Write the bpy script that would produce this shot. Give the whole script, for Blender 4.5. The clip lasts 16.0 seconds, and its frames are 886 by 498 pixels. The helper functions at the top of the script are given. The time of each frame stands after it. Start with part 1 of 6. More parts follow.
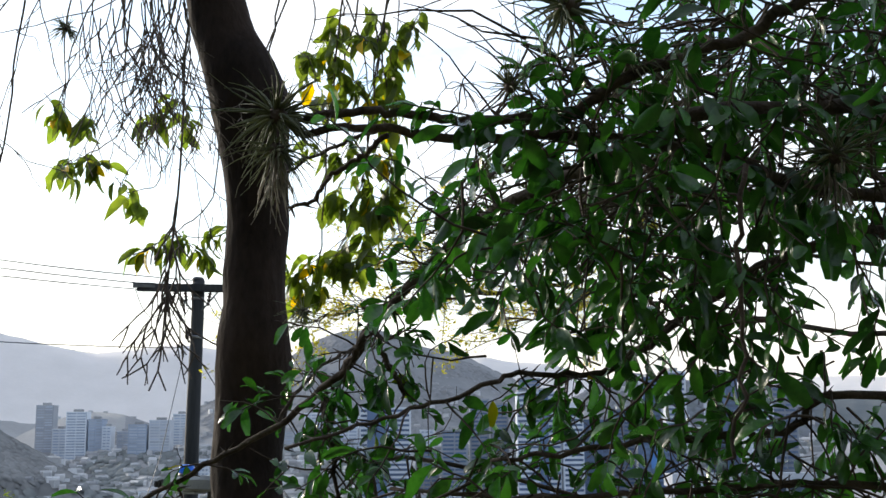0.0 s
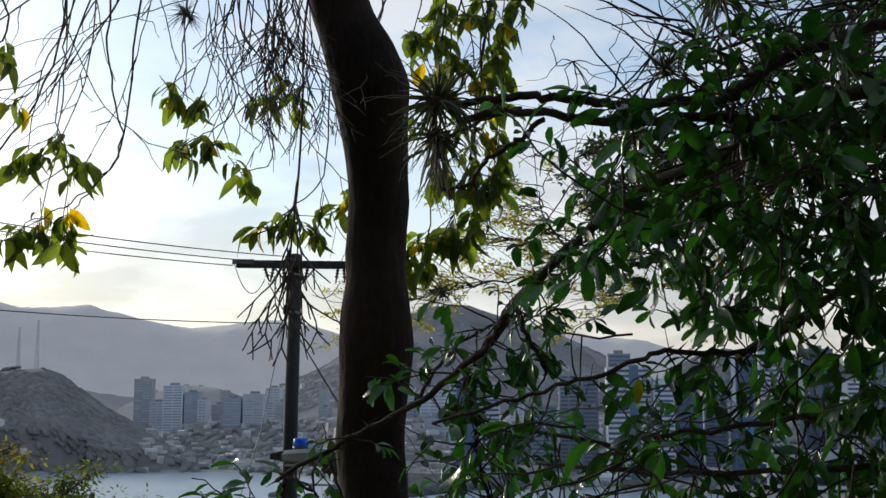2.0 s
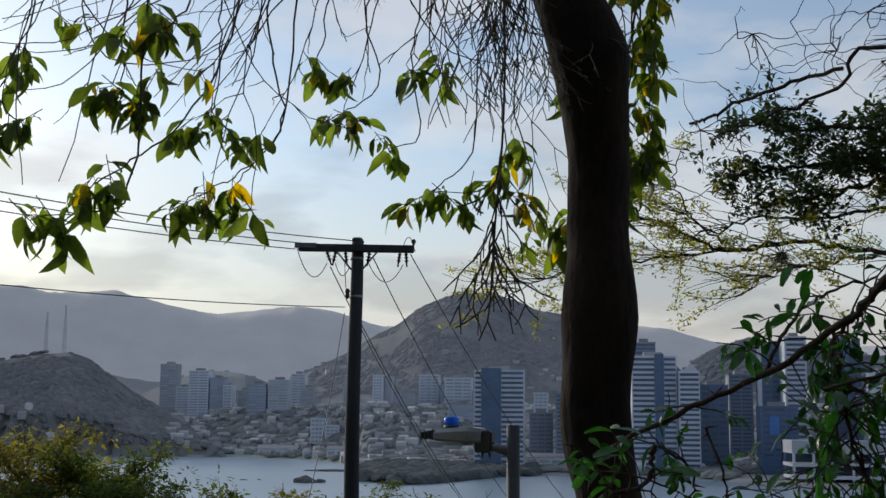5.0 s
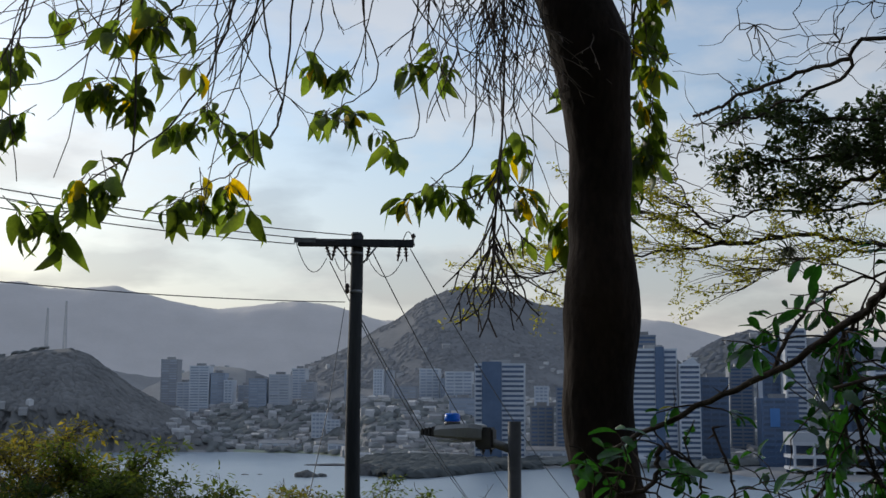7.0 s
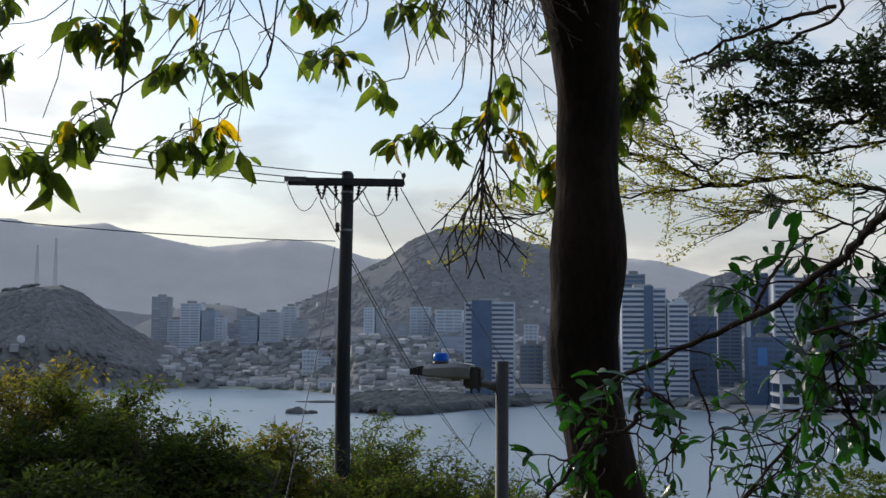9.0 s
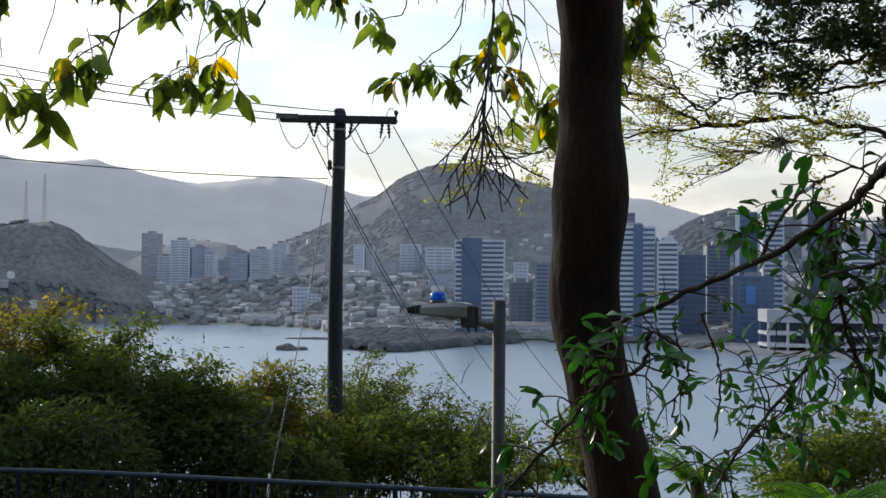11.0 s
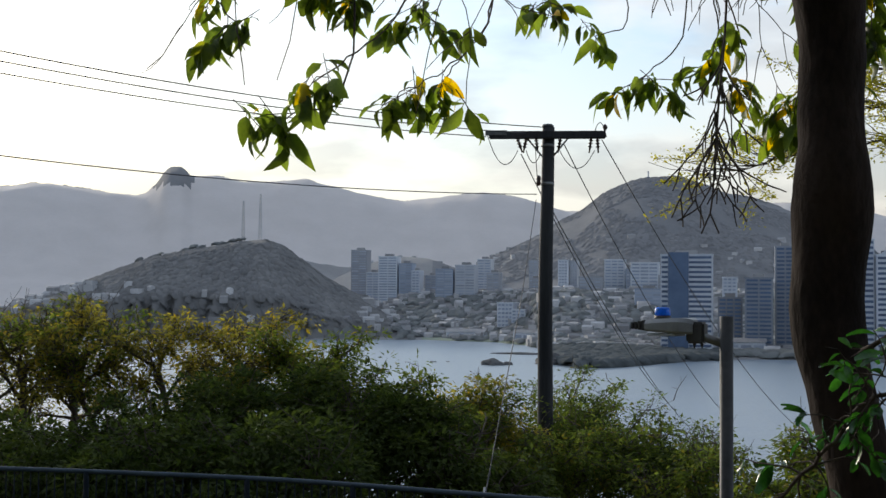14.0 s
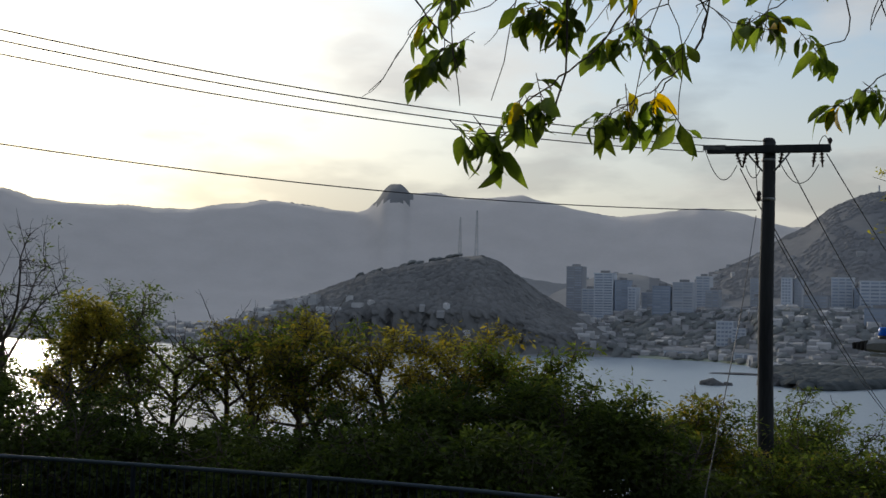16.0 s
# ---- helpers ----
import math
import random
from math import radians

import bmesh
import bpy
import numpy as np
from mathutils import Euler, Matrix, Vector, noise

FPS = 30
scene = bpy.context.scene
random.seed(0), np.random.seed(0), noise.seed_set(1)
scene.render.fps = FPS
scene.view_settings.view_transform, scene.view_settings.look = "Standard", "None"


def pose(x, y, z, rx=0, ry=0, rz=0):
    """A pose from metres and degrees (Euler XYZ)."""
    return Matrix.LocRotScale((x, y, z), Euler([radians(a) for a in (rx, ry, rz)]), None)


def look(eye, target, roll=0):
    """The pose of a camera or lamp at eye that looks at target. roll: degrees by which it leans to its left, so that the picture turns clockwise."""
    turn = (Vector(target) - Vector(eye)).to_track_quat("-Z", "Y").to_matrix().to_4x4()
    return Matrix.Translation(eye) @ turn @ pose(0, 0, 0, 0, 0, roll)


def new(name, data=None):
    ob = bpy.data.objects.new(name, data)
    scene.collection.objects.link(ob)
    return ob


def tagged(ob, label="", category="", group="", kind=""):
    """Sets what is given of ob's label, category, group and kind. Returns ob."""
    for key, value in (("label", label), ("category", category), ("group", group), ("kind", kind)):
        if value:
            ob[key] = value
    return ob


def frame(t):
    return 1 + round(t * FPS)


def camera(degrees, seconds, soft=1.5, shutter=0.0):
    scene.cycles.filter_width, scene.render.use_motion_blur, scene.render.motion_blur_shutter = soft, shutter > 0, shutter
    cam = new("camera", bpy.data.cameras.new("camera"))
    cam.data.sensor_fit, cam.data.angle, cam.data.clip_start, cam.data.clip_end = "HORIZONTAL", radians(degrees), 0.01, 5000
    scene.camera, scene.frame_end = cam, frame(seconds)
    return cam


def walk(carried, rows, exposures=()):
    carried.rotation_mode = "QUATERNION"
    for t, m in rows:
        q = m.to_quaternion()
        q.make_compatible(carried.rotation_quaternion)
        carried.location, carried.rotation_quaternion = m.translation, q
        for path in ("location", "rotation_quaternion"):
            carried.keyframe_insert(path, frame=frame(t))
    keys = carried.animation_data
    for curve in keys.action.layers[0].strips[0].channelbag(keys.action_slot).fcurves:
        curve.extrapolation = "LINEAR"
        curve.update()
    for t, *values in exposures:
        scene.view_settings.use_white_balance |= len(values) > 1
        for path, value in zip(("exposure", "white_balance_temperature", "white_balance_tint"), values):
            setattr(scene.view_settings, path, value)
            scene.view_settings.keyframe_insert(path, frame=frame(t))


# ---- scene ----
cam = camera(40.85, 16.0)


def view(x, y, z, up, lean, turn):
    """Camera pose: degrees upwards, leaning, and turned to the left of +y."""
    return pose(x, y, z, 0, 0, turn) @ pose(0, 0, 0, 90 + up) @ pose(0, 0, 0, 0, 0, lean)


PATH = [
    (0, view(-0.000, 0.000, 1.619, 9.77, -0.37, 0.20)),
    (0.5, view(-0.012, -0.001, 1.608, 9.71, -0.03, 0.04)),
    (1, view(-0.013, 0.004, 1.615, 9.38, -0.03, 4.13)),
    (1.5, view(-0.036, 0.004, 1.622, 9.00, 0.05, 4.33)),
    (2, view(-0.098, -0.053, 1.620, 8.60, 0.05, 4.52)),
    (2.5, view(-0.209, -0.053, 1.605, 8.38, 0.21, 5.28)),
    (3, view(-0.395, 0.011, 1.625, 8.31, 0.74, 5.26)),
    (3.5, view(-0.538, -0.032, 1.627, 8.16, 0.71, 5.19)),
    (4, view(-0.720, -0.064, 1.640, 8.08, 0.95, 5.26)),
    (4.5, view(-0.786, -0.091, 1.625, 8.06, 0.91, 5.57)),
    (5, view(-0.752, -0.028, 1.578, 7.98, 0.50, 5.71)),
    (7.5, view(-0.757, 0.027, 1.596, 7.46, 0.19, 5.70)),
    (8, view(-0.749, 0.030, 1.599, 6.94, 0.35, 5.54)),
    (8.5, view(-0.744, 0.041, 1.599, 5.86, 0.26, 5.43)),
    (9, view(-0.746, -0.009, 1.600, 4.74, 0.38, 5.23)),
    (9.5, view(-0.750, 0.025, 1.596, 2.55, 0.34, 4.99)),
    (9.7, view(-0.742, -0.026, 1.598, 1.74, 0.70, 4.88)),
    (12, view(-0.832, -0.001, 1.610, 1.75, 0.49, 4.64)),
    (12.5, view(-0.850, -0.020, 1.603, 1.87, 0.54, 5.74)),
    (13, view(-0.871, -0.055, 1.604, 2.03, 0.51, 8.92)),
    (13.5, view(-0.877, -0.042, 1.600, 2.22, 0.59, 11.59)),
    (14, view(-0.873, -0.046, 1.608, 2.38, 0.54, 14.54)),
    (14.4, view(-0.864, -0.086, 1.600, 2.36, 0.89, 21.27)),
    (14.5, view(-0.856, -0.081, 1.596, 2.41, 1.05, 22.72)),
    (15, view(-0.864, -0.089, 1.607, 2.57, 1.10, 23.64)),
    (15.5, view(-0.855, -0.137, 1.602, 2.85, 1.12, 23.64)),
    (16, view(-0.831, -0.120, 1.603, 3.00, 1.27, 24.91)),
]
EXPOSURES = [(0, 1.30, 7000, 10), (0.5, 1.12, 7000, 10), (1, 0.76, 6950, 10), (1.5, 0.52, 6950, 10), (2.5, 0.26, 6900, 10), (3.5, 0.10, 6700, 10), (5, 0.00, 6650, 10), (8, 0.05, 6650, 10), (9, 0.22, 6650, 10), (9.7, 0.42, 6700, 10), (12, 0.78, 6950, 10), (12.5, 0.80, 6950, 10), (13.5, 0.62, 6950, 10), (14, 0.45, 6950, 10), (14.5, 0.14, 6950, 10), (16, -0.25, 6950, 10)]
walk(cam, PATH, EXPOSURES)

# ---- light ----
SUN_TURN, SUN_UP = -47.0, 14.0      # degrees right of +y, degrees above the horizon

world = bpy.data.worlds.new("world")
scene.world = world
world.use_nodes = True
wn, wl = world.node_tree.nodes, world.node_tree.links
wn.clear()
w_out = wn.new("ShaderNodeOutputWorld")
w_bg = wn.new("ShaderNodeBackground")
w_bg.inputs["Strength"].default_value = 0.10
sky = wn.new("ShaderNodeTexSky")
sky.sky_type = "NISHITA"
sky.sun_disc = False
sky.sun_elevation = radians(SUN_UP)
sky.sun_rotation = radians(SUN_TURN)
sky.altitude = 50
sky.air_density = 1.0
sky.dust_density = 0.9
sky.ozone_density = 1.2
# thin broken cloud over the whole dome
w_co = wn.new("ShaderNodeTexCoord")
w_map = wn.new("ShaderNodeMapping")
w_map.inputs["Scale"].default_value = (1.0, 1.0, 2.6)
w_noise = wn.new("ShaderNodeTexNoise")
w_noise.inputs["Scale"].default_value = 4.6
w_noise.inputs["Detail"].default_value = 7.0
w_noise.inputs["Roughness"].default_value = 0.55
w_ramp = wn.new("ShaderNodeValToRGB")
w_ramp.color_ramp.elements[0].position = 0.49
w_ramp.color_ramp.elements[0].color = (0.16, 0.16, 0.16, 1)
w_ramp.color_ramp.elements[1].position = 0.64
w_ramp.color_ramp.elements[1].color = (0.6, 0.6, 0.6, 1)
w_sat = wn.new("ShaderNodeHueSaturation")
w_sat.inputs["Saturation"].default_value = 0.35
w_sat.inputs["Value"].default_value = 1.35
w_mix = wn.new("ShaderNodeMixRGB")
wl.new(w_co.outputs["Generated"], w_map.inputs["Vector"])
wl.new(w_map.outputs["Vector"], w_noise.inputs["Vector"])
wl.new(w_noise.outputs["Fac"], w_ramp.inputs["Fac"])
wl.new(sky.outputs["Color"], w_sat.inputs["Color"])
wl.new(w_ramp.outputs["Color"], w_mix.inputs["Fac"])
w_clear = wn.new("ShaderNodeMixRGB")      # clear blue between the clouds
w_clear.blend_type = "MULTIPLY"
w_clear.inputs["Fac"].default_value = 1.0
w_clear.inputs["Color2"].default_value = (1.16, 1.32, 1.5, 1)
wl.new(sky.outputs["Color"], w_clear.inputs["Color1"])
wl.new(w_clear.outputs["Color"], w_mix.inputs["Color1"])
w_lit = wn.new("ShaderNodeMixRGB")      # cloud: sky light and sunlit vapour
w_lit.inputs["Fac"].default_value = 0.72
w_lit.inputs["Color2"].default_value = (8.0, 7.8, 7.75, 1)
wl.new(w_sat.outputs["Color"], w_lit.inputs["Color1"])
wl.new(w_lit.outputs["Color"], w_mix.inputs["Color2"])
# grey undersides of the cloud
w_map2 = wn.new("ShaderNodeMapping")
w_map2.inputs["Scale"].default_value = (1.0, 1.0, 3.2)
w_map2.inputs["Location"].default_value = (4.3, 1.7, 0.4)
w_noise2 = wn.new("ShaderNodeTexNoise")
w_noise2.inputs["Scale"].default_value = 6.5
w_noise2.inputs["Detail"].default_value = 6.0
w_ramp2 = wn.new("ShaderNodeValToRGB")
w_ramp2.color_ramp.elements[0].position = 0.5
w_ramp2.color_ramp.elements[0].color = (1, 1, 1, 1)
w_ramp2.color_ramp.elements[1].position = 0.63
w_ramp2.color_ramp.elements[1].color = (0.76, 0.765, 0.785, 1)
w_mul = wn.new("ShaderNodeMixRGB")
w_mul.blend_type = "MULTIPLY"
w_deep = wn.new("ShaderNodeMapRange")      # the grey cloud lies low
w_deep.inputs["From Min"].default_value = 0.14
w_deep.inputs["From Max"].default_value = 0.32
w_deep.inputs["To Min"].default_value = 1.0
w_deep.inputs["To Max"].default_value = 0.15
wl.new(w_co.outputs["Generated"], w_map2.inputs["Vector"])
wl.new(w_map2.outputs["Vector"], w_noise2.inputs["Vector"])
wl.new(w_noise2.outputs["Fac"], w_ramp2.inputs["Fac"])
# pale haze low in the sky, all round
w_xyz = wn.new("ShaderNodeSeparateXYZ")
w_low = wn.new("ShaderNodeMapRange")
w_low.inputs["From Min"].default_value = 0.03
w_low.inputs["From Max"].default_value = 0.23
w_low.inputs["To Min"].default_value = 0.9
w_low.inputs["To Max"].default_value = 0.0
w_haze = wn.new("ShaderNodeMixRGB")
w_haze.inputs["Color2"].default_value = (6.2, 5.9, 5.8, 1)
wl.new(w_co.outputs["Generated"], w_xyz.inputs["Vector"])
wl.new(w_xyz.outputs["Z"], w_low.inputs["Value"])
wl.new(w_low.outputs["Result"], w_haze.inputs["Fac"])
wl.new(w_xyz.outputs["Z"], w_deep.inputs["Value"])
wl.new(w_deep.outputs["Result"], w_mul.inputs["Fac"])
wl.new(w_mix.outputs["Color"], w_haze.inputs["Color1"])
wl.new(w_haze.outputs["Color"], w_mul.inputs["Color1"])
wl.new(w_ramp2.outputs["Color"], w_mul.inputs["Color2"])
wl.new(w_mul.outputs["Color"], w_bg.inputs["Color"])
wl.new(w_bg.outputs["Background"], w_out.inputs["Surface"])

sun = new("sun", bpy.data.lights.new("sun", "SUN"))
sun.data.energy = 1.6
sun.data.angle = radians(8.0)
sun.data.color = (1.0, 0.94, 0.85)
_a, _e = radians(SUN_TURN), radians(SUN_UP)
SUN_DIR = Vector((math.sin(_a) * math.cos(_e), math.cos(_a) * math.cos(_e), math.sin(_e)))
sun.matrix_world = look(SUN_DIR * 100, (0, 0, 0))


# ---- materials ----
def surface(name, dark, light, scale=4.0, rough=0.7, metal=0.0, bump=0.2, bump_scale=None, spec=0.5, jitter=0.0, through_light=0.0,
            fine=None, stretch=(1, 1, 1), islands=False, tint=None, gain_through=3.2, soften=0.0):
    """Principled material: two tones by broad noise, fine noise on top, bump, and a per-piece shift."""
    m = bpy.data.materials.new(name)
    m.use_nodes = True
    n, l = m.node_tree.nodes, m.node_tree.links
    b = n["Principled BSDF"]
    co = n.new("ShaderNodeTexCoord")
    mp = n.new("ShaderNodeMapping")
    mp.inputs["Scale"].default_value = stretch
    l.new(co.outputs["Object"], mp.inputs["Vector"])
    big = n.new("ShaderNodeTexNoise")
    big.inputs["Scale"].default_value = scale
    big.inputs["Detail"].default_value = 5
    small = n.new("ShaderNodeTexNoise")
    small.inputs["Scale"].default_value = fine or scale * 9
    small.inputs["Detail"].default_value = 4
    for q in (big, small):
        l.new(mp.outputs["Vector"], q.inputs["Vector"])
    add = n.new("ShaderNodeMath")
    add.operation = "MULTIPLY_ADD"
    add.inputs[1].default_value = 0.35
    l.new(small.outputs["Fac"], add.inputs[0])
    l.new(big.outputs["Fac"], add.inputs[2])
    ramp = n.new("ShaderNodeValToRGB")
    ramp.color_ramp.elements[0].position = 0.48
    ramp.color_ramp.elements[0].color = (*dark, 1)
    ramp.color_ramp.elements[1].position = 0.86
    ramp.color_ramp.elements[1].color = (*light, 1)
    l.new(add.outputs[0], ramp.inputs["Fac"])
    colour = ramp.outputs["Color"]
    if jitter or tint:
        if islands:
            src = n.new("ShaderNodeNewGeometry").outputs["Random Per Island"]
        else:
            src = n.new("ShaderNodeObjectInfo").outputs["Random"]
        hsv = n.new("ShaderNodeHueSaturation")
        mr = n.new("ShaderNodeMapRange")
        mr.inputs["To Min"].default_value = 1 - jitter
        mr.inputs["To Max"].default_value = 1 + jitter
        l.new(src, mr.inputs["Value"])
        l.new(mr.outputs["Result"], hsv.inputs["Value"])
        l.new(colour, hsv.inputs["Color"])
        colour = hsv.outputs["Color"]
        if tint:
            tr = n.new("ShaderNodeValToRGB")
            tr.color_ramp.elements[0].position = tint[1]
            tr.color_ramp.elements[0].color = (0, 0, 0, 1)
            tr.color_ramp.elements[1].position = min(1.0, tint[1] + 0.05)
            tr.color_ramp.elements[1].color = (1, 1, 1, 1)
            mx = n.new("ShaderNodeMixRGB")
            mx.inputs["Color2"].default_value = (*tint[0], 1)
            l.new(src, tr.inputs["Fac"])
            l.new(tr.outputs["Color"], mx.inputs["Fac"])
            l.new(colour, mx.inputs["Color1"])
            colour = mx.outputs["Color"]
    l.new(colour, b.inputs["Base Color"])
    b.inputs["Roughness"].default_value = rough
    b.inputs["Metallic"].default_value = metal
    b.inputs["Specular IOR Level"].default_value = spec
    if bump:
        bp = n.new("ShaderNodeBump")
        bp.inputs["Strength"].default_value = bump
        bp.inputs["Distance"].default_value = 0.02
        if bump_scale:
            bt = n.new("ShaderNodeTexNoise")
            bt.inputs["Scale"].default_value = bump_scale
            bt.inputs["Detail"].default_value = 6
            l.new(mp.outputs["Vector"], bt.inputs["Vector"])
            l.new(bt.outputs["Fac"], bp.inputs["Height"])
        else:
            l.new(add.outputs[0], bp.inputs["Height"])
        l.new(bp.outputs["Normal"], b.inputs["Normal"])
    if soften:
        # the normal leans upwards to flatten light and shade, standing in for distance haze
        geo = n.new("ShaderNodeNewGeometry")
        lean = n.new("ShaderNodeMixRGB")
        lean.inputs["Fac"].default_value = soften
        lean.inputs["Color2"].default_value = (0, 0, 1, 1)
        unit = n.new("ShaderNodeVectorMath")
        unit.operation = "NORMALIZE"
        l.new(geo.outputs["Normal"], lean.inputs["Color1"])
        l.new(lean.outputs["Color"], unit.inputs[0])
        l.new(unit.outputs["Vector"], b.inputs["Normal"])
    if through_light:
        tl = n.new("ShaderNodeBsdfTranslucent")
        gain = n.new("ShaderNodeHueSaturation")
        gain.inputs["Saturation"].default_value = 1.15
        gain.inputs["Value"].default_value = gain_through
        l.new(colour, gain.inputs["Color"])
        l.new(gain.outputs["Color"], tl.inputs["Color"])
        ms = n.new("ShaderNodeMixShader")
        ms.inputs["Fac"].default_value = through_light
        l.new(b.outputs[0], ms.inputs[1])
        l.new(tl.outputs[0], ms.inputs[2])
        l.new(ms.outputs[0], n["Material Output"].inputs["Surface"])
    return m


M_BARK = surface("smooth_bark", (0.015, 0.0105, 0.0085), (0.046, 0.031, 0.024), 5, 0.9, bump=0.7, bump_scale=26, fine=60, stretch=(1, 1, 0.45), spec=0.15)
M_TWIG = surface("twig_bark", (0.06, 0.05, 0.042), (0.16, 0.13, 0.11), 14, 0.85, bump=0.4, spec=0.2)
M_THORN = surface("grey_brown_bark", (0.034, 0.027, 0.022), (0.12, 0.092, 0.076), 18, 0.9, bump=0.6, spec=0.2)
M_LEAF = surface("broad_leaf", (0.042, 0.066, 0.014), (0.105, 0.135, 0.026), 9, 0.42, bump=0.25, jitter=0.5, through_light=0.6, tint=((0.42, 0.27, 0.02), 0.92))
M_LEAF_J = surface("broad_leaf_mass", (0.042, 0.066, 0.014), (0.105, 0.135, 0.026), 9, 0.42, bump=0.25, jitter=0.5, through_light=0.6, islands=True, tint=((0.42, 0.27, 0.02), 0.93))
M_GLOSS = surface("leathery_leaf", (0.016, 0.06, 0.013), (0.042, 0.13, 0.024), 16, 0.24, bump=0.15, spec=0.5, jitter=0.5, through_light=0.2, tint=((0.34, 0.28, 0.03), 0.985))
M_GLOSS_J = surface("leathery_leaf_mass", (0.016, 0.06, 0.013), (0.042, 0.13, 0.024), 16, 0.24, bump=0.15, spec=0.5, jitter=0.5, through_light=0.2, islands=True)
# leaves of one tree: shade in the dark colour, sunlight in the yellow-green
M_FINE = surface("shaded_small_leaf", (0.028, 0.05, 0.018), (0.06, 0.09, 0.026), 12, 0.5, bump=0, jitter=0.4, through_light=0.15, islands=True)
M_FEATHER = surface("sunlit_feathery_leaf", (0.2, 0.2, 0.035), (0.32, 0.29, 0.06), 5, 0.6, bump=0, jitter=0.3, through_light=0.4, islands=True)
# bush leaf in plain, shaded and sunlit tones: the light is in the colour
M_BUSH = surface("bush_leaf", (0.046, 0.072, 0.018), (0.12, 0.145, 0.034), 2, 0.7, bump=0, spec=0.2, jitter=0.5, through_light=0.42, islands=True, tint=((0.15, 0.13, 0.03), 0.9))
M_BUSHSHADE = surface("shaded_bush_leaf", (0.028, 0.046, 0.012), (0.07, 0.09, 0.022), 2, 0.7, bump=0, spec=0.2, jitter=0.5, through_light=0.3, islands=True)
M_BUSHLIT = surface("sunlit_yellow_bush_leaf", (0.1, 0.098, 0.027), (0.185, 0.165, 0.044), 1.5, 0.7, bump=0, spec=0.2, jitter=0.5, through_light=0.5, islands=True, tint=((0.22, 0.17, 0.04), 0.85))
M_FERN = surface("frond_leaf", (0.07, 0.15, 0.02), (0.13, 0.24, 0.04), 5, 0.45, bump=0, jitter=0.25, through_light=0.4, islands=True)
M_AIR = surface("air_plant_leaf", (0.06, 0.075, 0.04), (0.15, 0.165, 0.09), 20, 0.7, bump=0, jitter=0.3, through_light=0.2, islands=True)
M_DEAD = surface("dry_grey_leaf", (0.2, 0.18, 0.15), (0.42, 0.38, 0.33), 20, 0.8, bump=0.2, jitter=0.25, islands=True)
M_GRASS = surface("dry_grass_blade", (0.06, 0.08, 0.03), (0.22, 0.2, 0.11), 3, 0.6, bump=0, jitter=0.4, through_light=0.3, islands=True)
M_POLE = surface("dark_weathered_timber", (0.022, 0.024, 0.028), (0.06, 0.062, 0.066), 3, 0.75, bump=0.35, bump_scale=22, stretch=(1, 1, 0.12), spec=0.3)
M_STEEL = surface("galvanised_steel", (0.16, 0.165, 0.17), (0.28, 0.285, 0.29), 6, 0.5, metal=0.6, bump=0.1)
M_POST = surface("dull_grey_paint", (0.035, 0.036, 0.038), (0.075, 0.075, 0.078), 5, 0.6, bump=0.12)
M_HEAD = surface("grey_lamp_casting", (0.27, 0.285, 0.3), (0.36, 0.375, 0.39), 8, 0.45, bump=0.06)
M_FIN = surface("dark_grey_casting", (0.05, 0.05, 0.055), (0.09, 0.09, 0.095), 10, 0.5, bump=0.05)
M_BLUE = surface("blue_plastic_cap", (0.0, 0.16, 0.6), (0.01, 0.26, 0.8), 10, 0.3, bump=0, through_light=0.15)
M_WIRE = surface("weathered_cable", (0.03, 0.03, 0.032), (0.07, 0.07, 0.075), 3, 0.6, bump=0)
M_GUY = surface("pale_guy_strand", (0.3, 0.3, 0.3), (0.5, 0.5, 0.48), 3, 0.5, metal=0.3, bump=0)
M_CERAMIC = surface("brown_porcelain", (0.04, 0.02, 0.015), (0.08, 0.045, 0.035), 10, 0.3, bump=0)
M_FENCE = surface("blue_painted_steel", (0.02, 0.042, 0.065), (0.04, 0.07, 0.1), 5, 0.6, bump=0.1)
M_GROUND = surface("hill_earth", (0.05, 0.05, 0.03), (0.12, 0.11, 0.07), 0.6, 0.95, bump=0.5, spec=0.1)
# far houses, grey walls, cladding and window bands made pale: haze in the colour
M_HOUSES = surface("hazed_house_render", (0.34, 0.345, 0.355), (0.48, 0.475, 0.475), 0.05, 0.9, bump=0, jitter=0.4, islands=True, soften=0.5)
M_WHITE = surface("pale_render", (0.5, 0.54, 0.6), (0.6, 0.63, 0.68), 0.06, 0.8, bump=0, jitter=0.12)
M_GREYW = surface("hazed_grey_render", (0.37, 0.395, 0.44), (0.44, 0.46, 0.5), 0.05, 0.8, bump=0, jitter=0.25)
M_GLASS = surface("hazed_blue_cladding", (0.27, 0.33, 0.43), (0.32, 0.38, 0.48), 0.05, 0.4, bump=0, jitter=0.15)
M_BANDG = surface("hazed_window_band", (0.31, 0.355, 0.43), (0.36, 0.4, 0.48), 0.1, 0.35, bump=0, jitter=0.2)
M_BLUEW = surface("blue_painted_render", (0.05, 0.16, 0.4), (0.08, 0.22, 0.5), 0.05, 0.7, bump=0)
M_ROOF = surface("weathered_roof", (0.26, 0.26, 0.27), (0.34, 0.34, 0.34), 0.1, 0.9, bump=0, jitter=0.2)
M_ROCK = surface("wet_granite", (0.06, 0.06, 0.062), (0.14, 0.14, 0.14), 0.3, 0.8, bump=0.6)
# far woods, graded paler with distance: haze put into their base colours
M_HILLWOODS = surface("hazed_isle_woodland", (0.2, 0.202, 0.2), (0.27, 0.27, 0.262), 0.02, 0.95, bump=0, jitter=0.14, islands=True, spec=0.05, soften=0.75)
